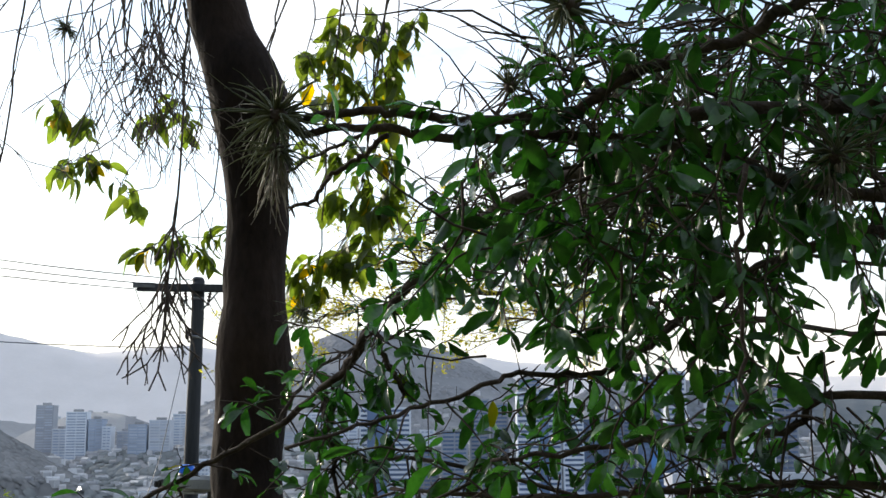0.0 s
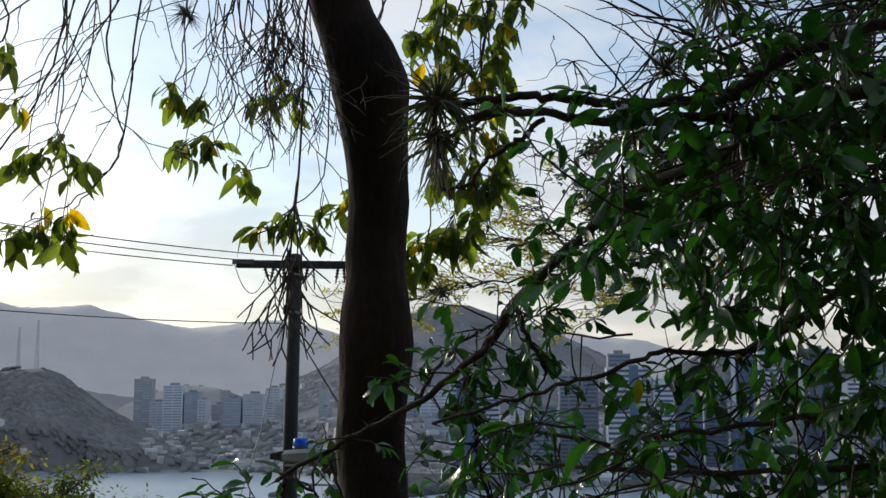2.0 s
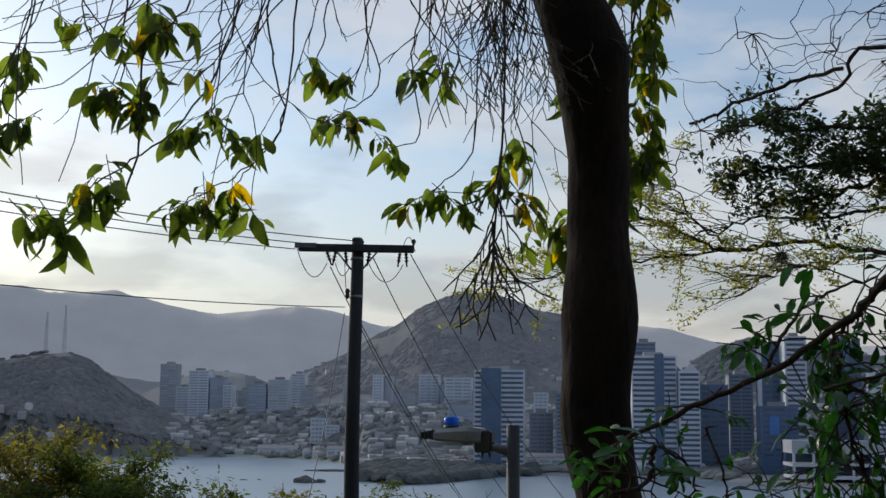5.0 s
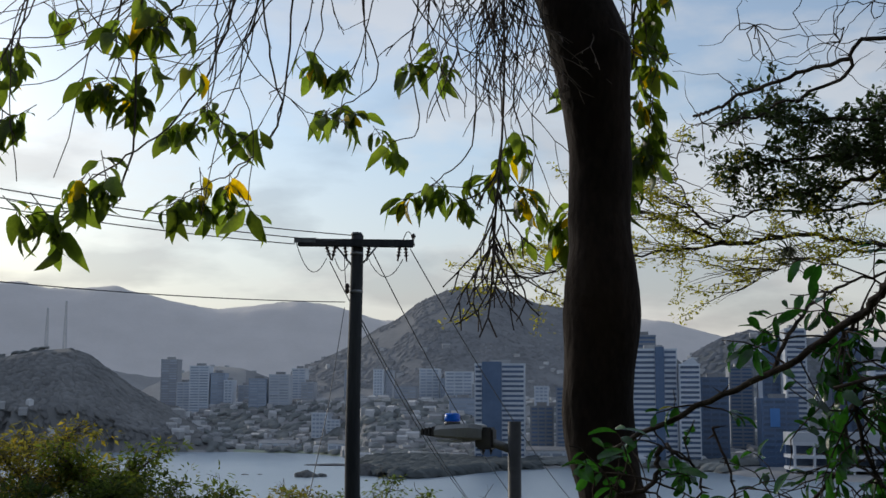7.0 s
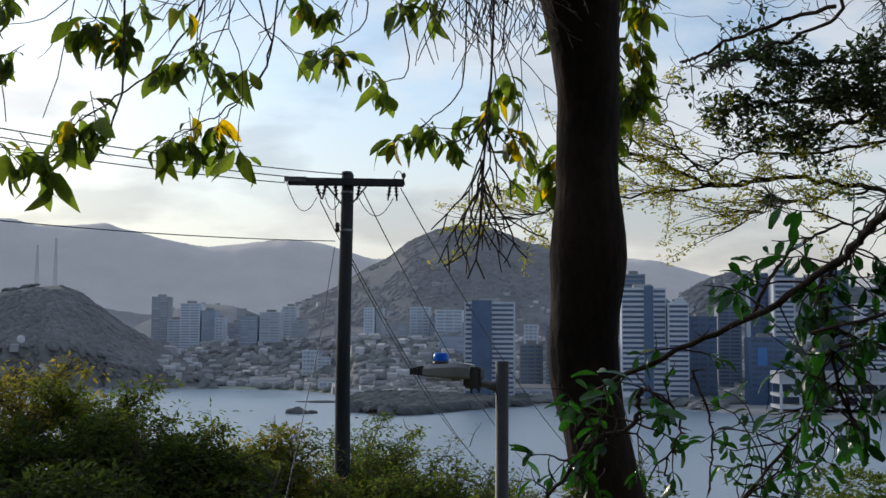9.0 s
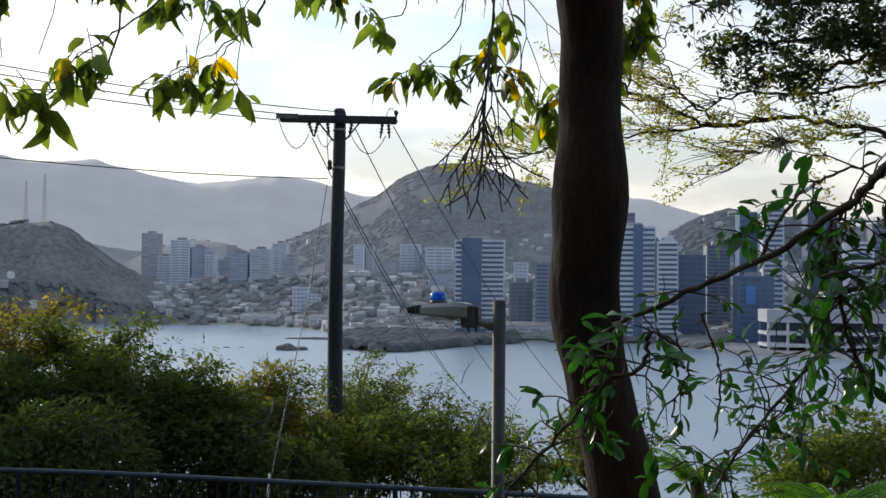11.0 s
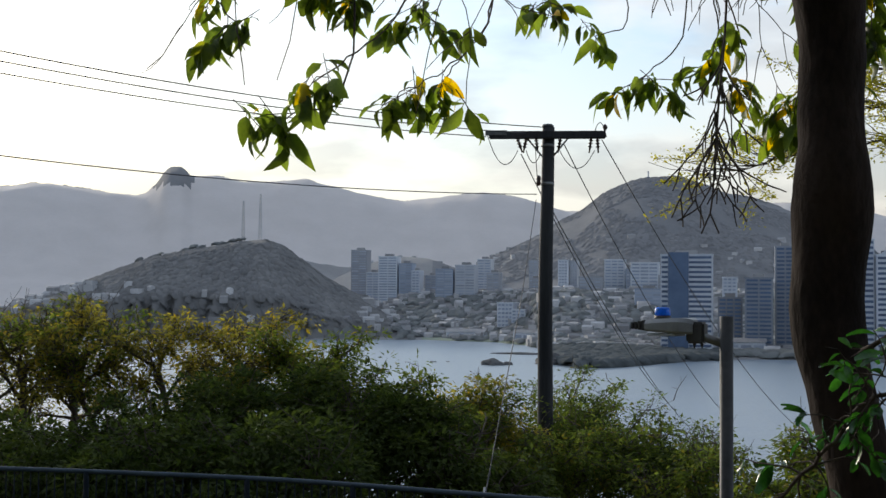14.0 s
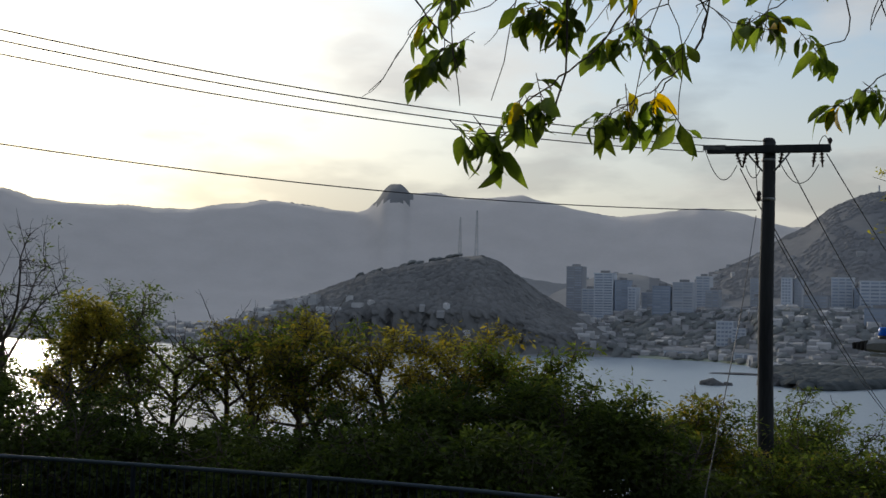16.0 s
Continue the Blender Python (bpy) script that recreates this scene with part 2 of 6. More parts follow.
M_RIDGEWOODS = surface("hazed_ridge_woodland", (0.6, 0.565, 0.53), (0.66, 0.62, 0.585), 0.02, 0.95, bump=0, jitter=0.1, islands=True, spec=0.05, soften=0.75)
# masts faded towards the sky tone, distance haze put into the colour
M_MAST = surface("hazed_mast", (0.5, 0.5, 0.51), (0.58, 0.58, 0.59), 0.5, 0.7, bump=0)
M_WOODS = surface("hazed_shore_woodland", (0.19, 0.205, 0.205), (0.27, 0.285, 0.275), 0.04, 0.95, bump=0, jitter=0.12, islands=True, spec=0.05, soften=0.75)
M_EASTWOODS = surface("hazed_eastern_woodland", (0.17, 0.185, 0.205), (0.22, 0.235, 0.255), 0.02, 0.95, bump=0, jitter=0.12, islands=True, spec=0.05, soften=0.75)
M_MAINWOODS = surface("hazed_main_woodland", (0.24, 0.245, 0.25), (0.31, 0.312, 0.315), 0.02, 0.95, bump=0, jitter=0.12, islands=True, spec=0.05, soften=0.75)
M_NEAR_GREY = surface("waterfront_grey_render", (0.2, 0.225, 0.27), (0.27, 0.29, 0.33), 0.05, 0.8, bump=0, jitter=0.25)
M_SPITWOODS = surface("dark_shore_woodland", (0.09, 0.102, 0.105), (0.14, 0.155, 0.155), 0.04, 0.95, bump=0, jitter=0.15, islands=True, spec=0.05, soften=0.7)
M_BAR = surface("dark_painted_bar", (0.008, 0.012, 0.018), (0.02, 0.028, 0.036), 8, 0.85, bump=0, spec=0.1)
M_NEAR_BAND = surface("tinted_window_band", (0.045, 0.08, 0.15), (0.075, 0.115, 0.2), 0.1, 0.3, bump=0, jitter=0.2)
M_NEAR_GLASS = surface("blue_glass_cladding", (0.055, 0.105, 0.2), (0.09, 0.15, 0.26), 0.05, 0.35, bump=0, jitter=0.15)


# ---- mesh tools ----
def mesh_of(name, verts, faces, mat, smooth=True):
    me = bpy.data.meshes.new(name)
    me.from_pydata([tuple(v) for v in verts], [], faces)
    me.materials.append(mat)
    if smooth:
        me.polygons.foreach_set("use_smooth", [True] * len(me.polygons))
    me.update()
    return me


def part_mesh(name, me, parent, label="", at=None):
    ob = new(name, me)
    if parent is not None:
        ob.parent = parent
    if at is not None:
        ob.matrix_local = at
    return tagged(ob, label) if label else ob


def part(name, bm, mat, parent, label="", smooth=False):
    me = bpy.data.meshes.new(name)
    bm.to_mesh(me)
    bm.free()
    me.materials.append(mat)
    if smooth:
        me.polygons.foreach_set("use_smooth", [True] * len(me.polygons))
    return part_mesh(name, me, parent, label)


def thing(name, label, category, at=(0, 0, 0), group="", kind=""):
    ob = new(name)
    ob.location = at
    return tagged(ob, label, category, group, kind)


def box(bm, x0, y0, z0, x1, y1, z1, bevel=0.0):
    r = bmesh.ops.create_cube(bm, size=1.0)
    for v in r["verts"]:
        v.co = Vector(((x0 + x1) / 2 + v.co.x * (x1 - x0), (y0 + y1) / 2 + v.co.y * (y1 - y0), (z0 + z1) / 2 + v.co.z * (z1 - z0)))
    if bevel:
        es = list({e for v in r["verts"] for e in v.link_edges})
        bmesh.ops.bevel(bm, geom=es, offset=bevel, segments=2, affect="EDGES")


def tube(points, radii, sides=8, caps=True, start=0):
    """Swept tube as vertices and faces."""
    pts = np.array(points, float)
    n = len(pts)
    rad = np.broadcast_to(np.array(radii, float), (n,))
    tan = np.gradient(pts, axis=0)
    tan /= np.linalg.norm(tan, axis=1)[:, None] + 1e-9
    side = np.cross(tan[0], (0.31, 0.17, 0.93))
    if np.linalg.norm(side) < 0.1:
        side = np.cross(tan[0], (1, 0, 0))
    ang = np.linspace(0, 2 * math.pi, sides, endpoint=False)
    vs, fs = [], []
    for i in range(n):
        side = side - tan[i] * side.dot(tan[i])
        side /= np.linalg.norm(side) + 1e-9
        up = np.cross(tan[i], side)
        ring = pts[i] + rad[i] * (np.cos(ang)[:, None] * side + np.sin(ang)[:, None] * up)
        vs.extend(ring.tolist())
        if i:
            a, b = start + (i - 1) * sides, start + i * sides
            fs.extend((a + k, a + (k + 1) % sides, b + (k + 1) % sides, b + k) for k in range(sides))
    if caps:
        fs.append(tuple(start + k for k in range(sides - 1, -1, -1)))
        fs.append(tuple(start + (n - 1) * sides + k for k in range(sides)))
    return vs, fs


class Heap:
    """Collects many small pieces into one mesh."""

    def __init__(self):
        self.v, self.f = [], []

    def tube(self, points, radii, sides=5, caps=False):
        v, f = tube(points, radii, sides, caps, len(self.v))
        self.v.extend(v)
        self.f.extend(f)

    def add(self, verts, faces):
        s = len(self.v)
        self.v.extend(verts)
        self.f.extend(tuple(i + s for i in q) for q in faces)

    def mesh(self, name, mat, smooth=True):
        return mesh_of(name, self.v, self.f, mat, smooth)


def spline(points, steps=6):
    """Catmull-Rom through the points."""
    p = [np.array(q, float) for q in points]
    if len(p) == 2:
        return [p[0] + (p[1] - p[0]) * k / steps for k in range(steps + 1)]
    p = [2 * p[0] - p[1], *p, 2 * p[-1] - p[-2]]
    out = []
    for i in range(1, len(p) - 2):
        for k in range(steps):
            t = k / steps
            out.append(0.5 * (2 * p[i] + (p[i + 1] - p[i - 1]) * t + (2 * p[i - 1] - 5 * p[i] + 4 * p[i + 1] - p[i + 2]) * t * t
                              + (3 * p[i] - p[i - 1] - 3 * p[i + 1] + p[i + 2]) * t ** 3))
    out.append(p[-2])
    return out


def ease(x, a, b):
    t = np.clip((x - a) / (b - a), 0, 1)
    return t * t * (3 - 2 * t)


# ---- ground, water and hills ----
WATER = -42.0
EYE = (-0.8, 0.0, 1.6)
RIDGE_FAR = [(-75, 4.6), (-56, 4.9), (-50, 5.4), (-45.4, 5.1), (-44, 4.65), (-40, 4.6), (-37, 4.56), (-33.7, 5.08), (-31.5, 4.9), (-29.1, 4.68), (-28.6, 4.85), (-28.1, 5.3),
             (-27.8, 5.78), (-27.5, 6.02), (-27.0, 6.04), (-26.75, 5.86), (-26.6, 5.62), (-25.3, 5.7), (-24.2, 5.5), (-22.9, 5.42), (-21.1, 5.56), (-18.7, 5.05), (-16.4, 4.66),
             (-14.6, 4.85), (-12.7, 5.04), (-10.6, 4.8), (-8.6, 4.26), (-4, 4.2), (1.7, 4.55), (3.4, 4.25), (5.2, 4.1), (7.5, 3.4), (12, 3.2), (25, 3.4), (60, 3.6)]
RIDGE_MAIN = [(-17, -1), (-14, 1.0), (-12, 2.1), (-10, 3.1), (-8.8, 3.9), (-7.9, 4.32), (-6.83, 5.13), (-5.6, 5.65), (-4.95, 5.78), (-3.3, 5.82), (-2.0, 5.4),
              (-0.94, 4.99), (0.1, 4.72), (2, 3.9), (5, 2.6), (8, 0.5), (10, -1)]
RIDGE_ISLE = [(-38, -2), (-34.5, -0.6), (-31, 0.75), (-28.3, 1.8), (-26, 2.3), (-24.5, 2.62), (-23.1, 2.74), (-22.1, 2.4), (-21.2, 1.75), (-20.2, 1.0), (-19, 0.35), (-17.4, -0.5), (-15, -1.9)]
RIDGE_EAST = [(3.5, -1), (5.2, 1.5), (6.3, 2.75), (7.4, 3.3), (8.8, 3.69), (10, 3.55), (11.6, 3.27), (14, 2.8), (20, 2.4), (40, 2.2), (60, 2)]
RIDGE_MID = [(-22, -1), (-19.5, 1.0), (-17.8, 1.7), (-16.7, 2.0), (-15.2, 1.9), (-13, 1.2), (-10, -1)]
SHORE = [(-75, 1500), (-43, 1500), (-30, 1260), (-19.5, 1240), (-15.5, 1250), (-12, 1200), (-10.4, 1120), (-9.6, 1020), (-8.9, 800), (-7.9, 765), (-6, 790), (-3.1, 865), (0.4, 920),
         (5.5, 925), (8.5, 830), (10.6, 790), (14.5, 790), (60, 800)]


def along(table, a):
    t = np.array(table)
    return np.interp(a, t[:, 0], t[:, 1])


def terrain():
    """One sheet from the near hillside, under the water, to the far ridges; rows go outwards, columns round."""
    turn = np.radians(np.concatenate([np.arange(-180, -70, 5), np.arange(-70, -48, 1.0), np.arange(-48, 20, 0.16), np.arange(20, 60, 1.0), np.arange(60, 181, 5)]))
    dist = np.concatenate([[0.01, 1, 2, 3.5, 5, 7, 9, 11, 13, 15, 17, 20, 24, 28, 34, 42, 55, 75, 100, 140, 200, 350, 550, 700], np.arange(740, 1340, 12), np.arange(1340, 2500, 35),
                           np.arange(2500, 3300, 60), np.arange(3300, 3650, 40), [3800, 4100, 4700]])
    aa, rr = np.meshgrid(turn, dist)
    deg = np.degrees(aa)
    rough = np.array([[noise.fractal(Vector((r * math.sin(a) * 0.006, r * math.cos(a) * 0.006, 0.3)), 0.8, 2.1, 5) for a in turn] for r in dist])
    # near hill: a terrace, a bank, then the fall to the bay
    near = -1.35 * ease(rr, 3.0, 9.0) - 1.2 * ease(rr, 13, 20) - 42.0 * ease(rr, 19, 100) - 6 * ease(rr, 110, 200)
    # unseen rise added behind the viewpoint to block sky light
    back = np.cos(aa) < 0
    near = np.where(back, 0.62 * (rr - 2.5).clip(0, 70) * -np.cos(aa), near)
    far = np.full_like(rr, WATER - 6)
    shore = along(SHORE, deg) + rough * 18
    far = np.maximum(far, WATER - 6 + 8.2 * ease(rr, shore - 22, shore + 14) + 44 * ease(rr, np.maximum(shore + 30, 1010), np.maximum(shore + 260, 1260)) * ease(deg, -21, -15) + 5 * ease(rr, shore + 30, shore + 400))
    for table, centre, width, bumps in ((RIDGE_ISLE, 1420, 200, 3), (RIDGE_EAST, 1750, 330, 5), (RIDGE_MID, 2450, 330, 4), (RIDGE_MAIN, 2300, 520, 7), (RIDGE_FAR, 3500, 640, 8)):
        top = 1.6 + centre * np.tan(np.radians(along(table, deg)))
        lift = (top - WATER) * np.exp(-(np.abs(rr - centre) / width) ** 2 * 1.6) + rough * bumps * ease(rr, shore + 60, shore + 300) * 1.0
        far = np.where(rr > shore + 20, np.maximum(far, WATER + lift), far)
    z = np.where(rr < 300, near, far)
    xs, ys = EYE[0] + rr * np.sin(aa), EYE[1] + rr * np.cos(aa)
    v = np.stack([xs, ys, z], -1).reshape(-1, 3)
    n = len(turn)
    f = [(i * n + k, i * n + k + 1, (i + 1) * n + k + 1, (i + 1) * n + k) for i in range(len(dist) - 1) for k in range(n - 1)]
    return v.tolist(), f, (turn, dist, z)


# far ground colours carry the haze, paler on farther and sunward slopes
def hazed_slope(name, dark, light):
    return surface(name, dark, light, 0.012, 0.95, bump=0, fine=0.11, spec=0.05, soften=0.7)


_v, _f, TERR = terrain()
ground = new("ground", mesh_of("ground", _v, _f, M_GROUND))
for _m in (hazed_slope("hazed_far_range", (0.73, 0.685, 0.645), (0.79, 0.74, 0.7)), hazed_slope("wooded_slopes", (0.24, 0.245, 0.25), (0.31, 0.312, 0.315)),
           hazed_slope("town_ground", (0.32, 0.32, 0.318), (0.4, 0.395, 0.39)),
           hazed_slope("isle_woods", (0.2, 0.202, 0.2), (0.27, 0.27, 0.262)), hazed_slope("shore_lawn", (0.3, 0.35, 0.27), (0.38, 0.42, 0.33)),
           hazed_slope("spit_woods", (0.13, 0.145, 0.15), (0.18, 0.195, 0.2)), hazed_slope("hazed_valley_floor", (0.33, 0.325, 0.32), (0.4, 0.395, 0.385))):
    ground.data.materials.append(_m)
_c = np.array(_v)[np.array(_f)].mean(1)
_r = np.hypot(_c[:, 0] - EYE[0], _c[:, 1] - EYE[1])
# slots by distance and bearing, so that the painted haze grades
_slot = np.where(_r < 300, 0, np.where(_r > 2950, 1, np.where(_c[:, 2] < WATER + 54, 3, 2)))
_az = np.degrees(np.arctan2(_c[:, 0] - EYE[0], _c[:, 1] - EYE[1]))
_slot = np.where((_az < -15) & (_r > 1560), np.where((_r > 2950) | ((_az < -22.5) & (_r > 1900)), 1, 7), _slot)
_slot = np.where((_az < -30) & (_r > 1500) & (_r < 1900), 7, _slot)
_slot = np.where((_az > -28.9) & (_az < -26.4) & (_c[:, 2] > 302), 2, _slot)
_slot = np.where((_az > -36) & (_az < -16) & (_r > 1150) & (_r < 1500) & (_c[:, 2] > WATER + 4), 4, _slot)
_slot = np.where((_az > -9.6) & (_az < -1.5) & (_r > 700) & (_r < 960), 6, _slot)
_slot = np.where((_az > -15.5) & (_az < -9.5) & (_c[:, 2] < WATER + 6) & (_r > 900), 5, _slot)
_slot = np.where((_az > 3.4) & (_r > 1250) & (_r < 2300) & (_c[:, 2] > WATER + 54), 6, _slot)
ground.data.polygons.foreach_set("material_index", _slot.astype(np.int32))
tagged(ground, "wooded hillside falling to a bay with hazy hills beyond", "ground", kind="structure")


def height(x, y):
    turn, dist, z = TERR
    a, r = math.atan2(x - EYE[0], y - EYE[1]), math.hypot(x - EYE[0], y - EYE[1])
    i = int(np.clip(np.searchsorted(dist, r) - 1, 0, len(dist) - 2))
    k = int(np.clip(np.searchsorted(turn, a) - 1, 0, len(turn) - 2))
    u = (r - dist[i]) / (dist[i + 1] - dist[i])
    w = (a - turn[k]) / (turn[k + 1] - turn[k])
    return float((z[i, k] * (1 - w) + z[i, k + 1] * w) * (1 - u) + (z[i + 1, k] * (1 - w) + z[i + 1, k + 1] * w) * u)


def polar(deg, r):
    return EYE[0] + r * math.sin(radians(deg)), EYE[1] + r * math.cos(radians(deg))


def water():
    m = surface("bay_water", (0.27, 0.35, 0.42), (0.31, 0.39, 0.46), 0.004, 0.28, bump=0, spec=0.5)
    n, l = m.node_tree.nodes, m.node_tree.links
    co = n.new("ShaderNodeTexCoord")
    w1 = n.new("ShaderNodeTexNoise")
    w1.inputs["Scale"].default_value = 0.35
    w1.inputs["Detail"].default_value = 6
    bp = n.new("ShaderNodeBump")
    bp.inputs["Strength"].default_value = 0.8
    bp.inputs["Distance"].default_value = 0.8
    l.new(co.outputs["Object"], w1.inputs["Vector"])
    l.new(w1.outputs["Fac"], bp.inputs["Height"])
    l.new(bp.outputs["Normal"], n["Principled BSDF"].inputs["Normal"])
    v = [(-1900, 60, WATER), (1300, 60, WATER), (1300, 1550, WATER), (-1900, 1550, WATER)]
    ob = new("water", mesh_of("water", v, [(0, 1, 2, 3)], m))
    return tagged(ob, "calm grey-blue bay water with fine ripples", "water", kind="structure")


water()


# ---- the town across the bay ----
def cuboid(x0, y0, z0, x1, y1, z1):
    v = [(x, y, z) for z in (z0, z1) for y in (y0, y1) for x in (x0, x1)]
    return v, [(0, 2, 3, 1), (4, 5, 7, 6), (0, 1, 5, 4), (1, 3, 7, 5), (3, 2, 6, 7), (2, 0, 4, 6)]


def slab(name, parent, mat, dims, label=""):
    v, f = cuboid(*dims)
    return part_mesh(name, mesh_of(name, v, f, mat, False), parent, label)


def tower(x0, x1, y, top, wall, band, label, floors=0, depth=22, group="towers across the bay", core=None, gable=False, bays=0):
    """Tower block on the far shore: walls, one window band a floor, parapet, roof plant."""
    w = x1 - x0
    base = min(height((x0 + x1) / 2, y), height((x0 + x1) / 2, y + depth)) - 0.5
    h = top - base
    t = thing("tower_block", label, "building", ((x0 + x1) / 2, y, base), group)
    slab("wall", t, wall, (-w / 2, 0, 0, w / 2, depth, h))
    slab("parapet", t, wall, (-w / 2 - 0.3, -0.3, h, w / 2 + 0.3, depth + 0.3, h + 1.1))
    slab("roof_plant", t, M_ROOF, (-w * 0.22, depth * 0.3, h + 1.1, w * 0.2, depth * 0.7, h + 4.2))
    n = floors or max(4, int(h / 3.2))
    step = h / n
    a, b = -w / 2 + 0.8, w / 2 - 0.8
    spans = [(a, b)]
    if core:
        spans = [(a, -w / 2 + core[0] * w), (-w / 2 + core[1] * w, b)]
        slab("core_wall", t, M_NEAR_GLASS, (-w / 2 + core[0] * w + 0.3, -1.2, 0, -w / 2 + core[1] * w - 0.3, 0.2, h + 2.5), "smooth blue-grey core wall")
    elif bays:
        spans = [(a + (b - a) * k / bays + 0.6, a + (b - a) * (k + 1) / bays - 0.6) for k in range(bays)]
    shared = {}
    for lo, hi in spans:
        v, f = cuboid(lo, -0.5, 0, hi, 0.1, step * 0.48)
        shared[(lo, hi)] = mesh_of("window_band", v, f, band, False)
    for k in range(n):
        for key in spans:
            part_mesh("window_band", shared[key], t, at=Matrix.Translation((0, 0, k * step + step * 0.35)))
    if gable:
        v = [(-w / 2, 0, h), (w / 2, 0, h), (w * 0.15, 0, h + w * 0.4), (-w / 2, depth, h), (w / 2, depth, h), (w * 0.15, depth, h + w * 0.4)]
        part_mesh("gable", mesh_of("gable", v, [(0, 1, 2), (3, 5, 4), (0, 2, 5, 3), (1, 4, 5, 2)], wall, False), t, "pitched white gable")
    return t


tower(-70.7, -30.5, 960, 37.5, M_WHITE, M_NEAR_BAND, "tall office tower with white balcony bands and a blue-grey core", 20, core=(0.14, 0.55))
tower(53.8, 88.1, 940, 48.2, M_WHITE, M_NEAR_BAND, "tall glass tower with white floor bands and a blue core", 22, core=(0.5, 0.72))
tower(58, 76.1, 990, 62, M_NEAR_GREY, M_NEAR_GLASS, "grey residential tower behind the banded office tower", 0)
tower(88.8, 104.5, 930, 36, M_WHITE, M_NEAR_BAND, "narrow white-framed tower with a pitched roofline", 20, gable=True)
tower(108.4, 130.4, 965, 26.8, M_NEAR_GLASS, M_NEAR_BAND, "dark blue glass office block beside the white tower", 15, bays=3)
tower(142.7, 162.9, 1050, 38, M_NEAR_GREY, M_NEAR_GLASS, "pale grey apartment tower with a stepped top", 0, bays=2)
tower(167.5, 183, 1040, 36.5, M_WHITE, M_NEAR_GLASS, "white apartment tower with narrow window bands", 0, bays=2)
tower(174, 190.7, 960, 65, M_WHITE, M_NEAR_BAND, "very tall white apartment tower with stacked balconies", 26, bays=1)
tower(160, 174, 985, 62, M_NEAR_GLASS, M_NEAR_BAND, "tall blue-grey tower joined to the white one", 24, bays=2)
tower(217.5, 241.7, 1000, 66, M_NEAR_GLASS, M_NEAR_BAND, "tall blue glass apartment tower at the waterfront", 25, core=(0.42, 0.6))
tower(233.6, 252, 930, 36.7, M_WHITE, M_NEAR_BAND, "white apartment tower with wide balcony bands", 22, bays=1)
tower(256, 276, 950, 52, M_NEAR_GREY, M_NEAR_BAND, "grey apartment tower at the end of the waterfront", 22, bays=2)
tower(-6, 16, 1000, 20, M_NEAR_GREY, M_NEAR_GLASS, "brown-grey apartment block partly behind trees", 0, bays=2)
tower(18, 34, 1010, 46, M_NEAR_GREY, M_NEAR_GLASS, "brownish tall apartment tower beyond the spit", 0, bays=2)
tower(36, 50, 1000, 42, M_NEAR_GREY, M_NEAR_GLASS, "slender grey apartment tower beyond the spit", 0, bays=1)
tower(-28, -8, 1020, 4, M_NEAR_GREY, M_NEAR_GLASS, "low grey block beside the office tower", 0, bays=3)
# valley and mid-town towers, with haze put into wall and window colours
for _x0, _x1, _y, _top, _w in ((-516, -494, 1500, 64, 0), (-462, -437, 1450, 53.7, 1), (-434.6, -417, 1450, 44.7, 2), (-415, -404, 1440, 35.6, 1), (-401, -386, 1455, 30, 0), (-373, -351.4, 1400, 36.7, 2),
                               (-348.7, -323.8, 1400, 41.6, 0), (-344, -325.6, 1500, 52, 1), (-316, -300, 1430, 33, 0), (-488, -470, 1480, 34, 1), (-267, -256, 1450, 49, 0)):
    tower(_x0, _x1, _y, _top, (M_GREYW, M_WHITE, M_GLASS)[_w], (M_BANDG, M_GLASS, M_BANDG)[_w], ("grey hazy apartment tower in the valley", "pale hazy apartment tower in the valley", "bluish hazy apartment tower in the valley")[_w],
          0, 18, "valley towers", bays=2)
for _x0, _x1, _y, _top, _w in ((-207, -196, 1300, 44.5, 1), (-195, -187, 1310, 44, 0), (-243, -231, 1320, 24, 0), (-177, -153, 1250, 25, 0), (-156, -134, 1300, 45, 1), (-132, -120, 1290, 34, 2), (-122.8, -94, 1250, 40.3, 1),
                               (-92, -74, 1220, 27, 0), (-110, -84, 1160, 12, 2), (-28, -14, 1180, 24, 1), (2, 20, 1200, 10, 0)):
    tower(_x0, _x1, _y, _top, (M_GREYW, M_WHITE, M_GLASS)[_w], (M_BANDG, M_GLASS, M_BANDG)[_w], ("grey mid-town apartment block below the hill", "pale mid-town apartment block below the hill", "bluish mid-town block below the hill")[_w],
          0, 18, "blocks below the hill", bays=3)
tower(-264.7, -247, 1250, -3, M_WHITE, M_GLASS, "low white office building near the park", 6, 30, "low white blocks", bays=4)
tower(-247, -232, 1240, -10, M_WHITE, M_GLASS, "lower white wing near the park", 4, 30, "low white blocks", bays=3)
tower(-168, -154, 1150, -12, M_WHITE, M_GLASS, "small white block among trees", 5, 20, "low white blocks", bays=3)


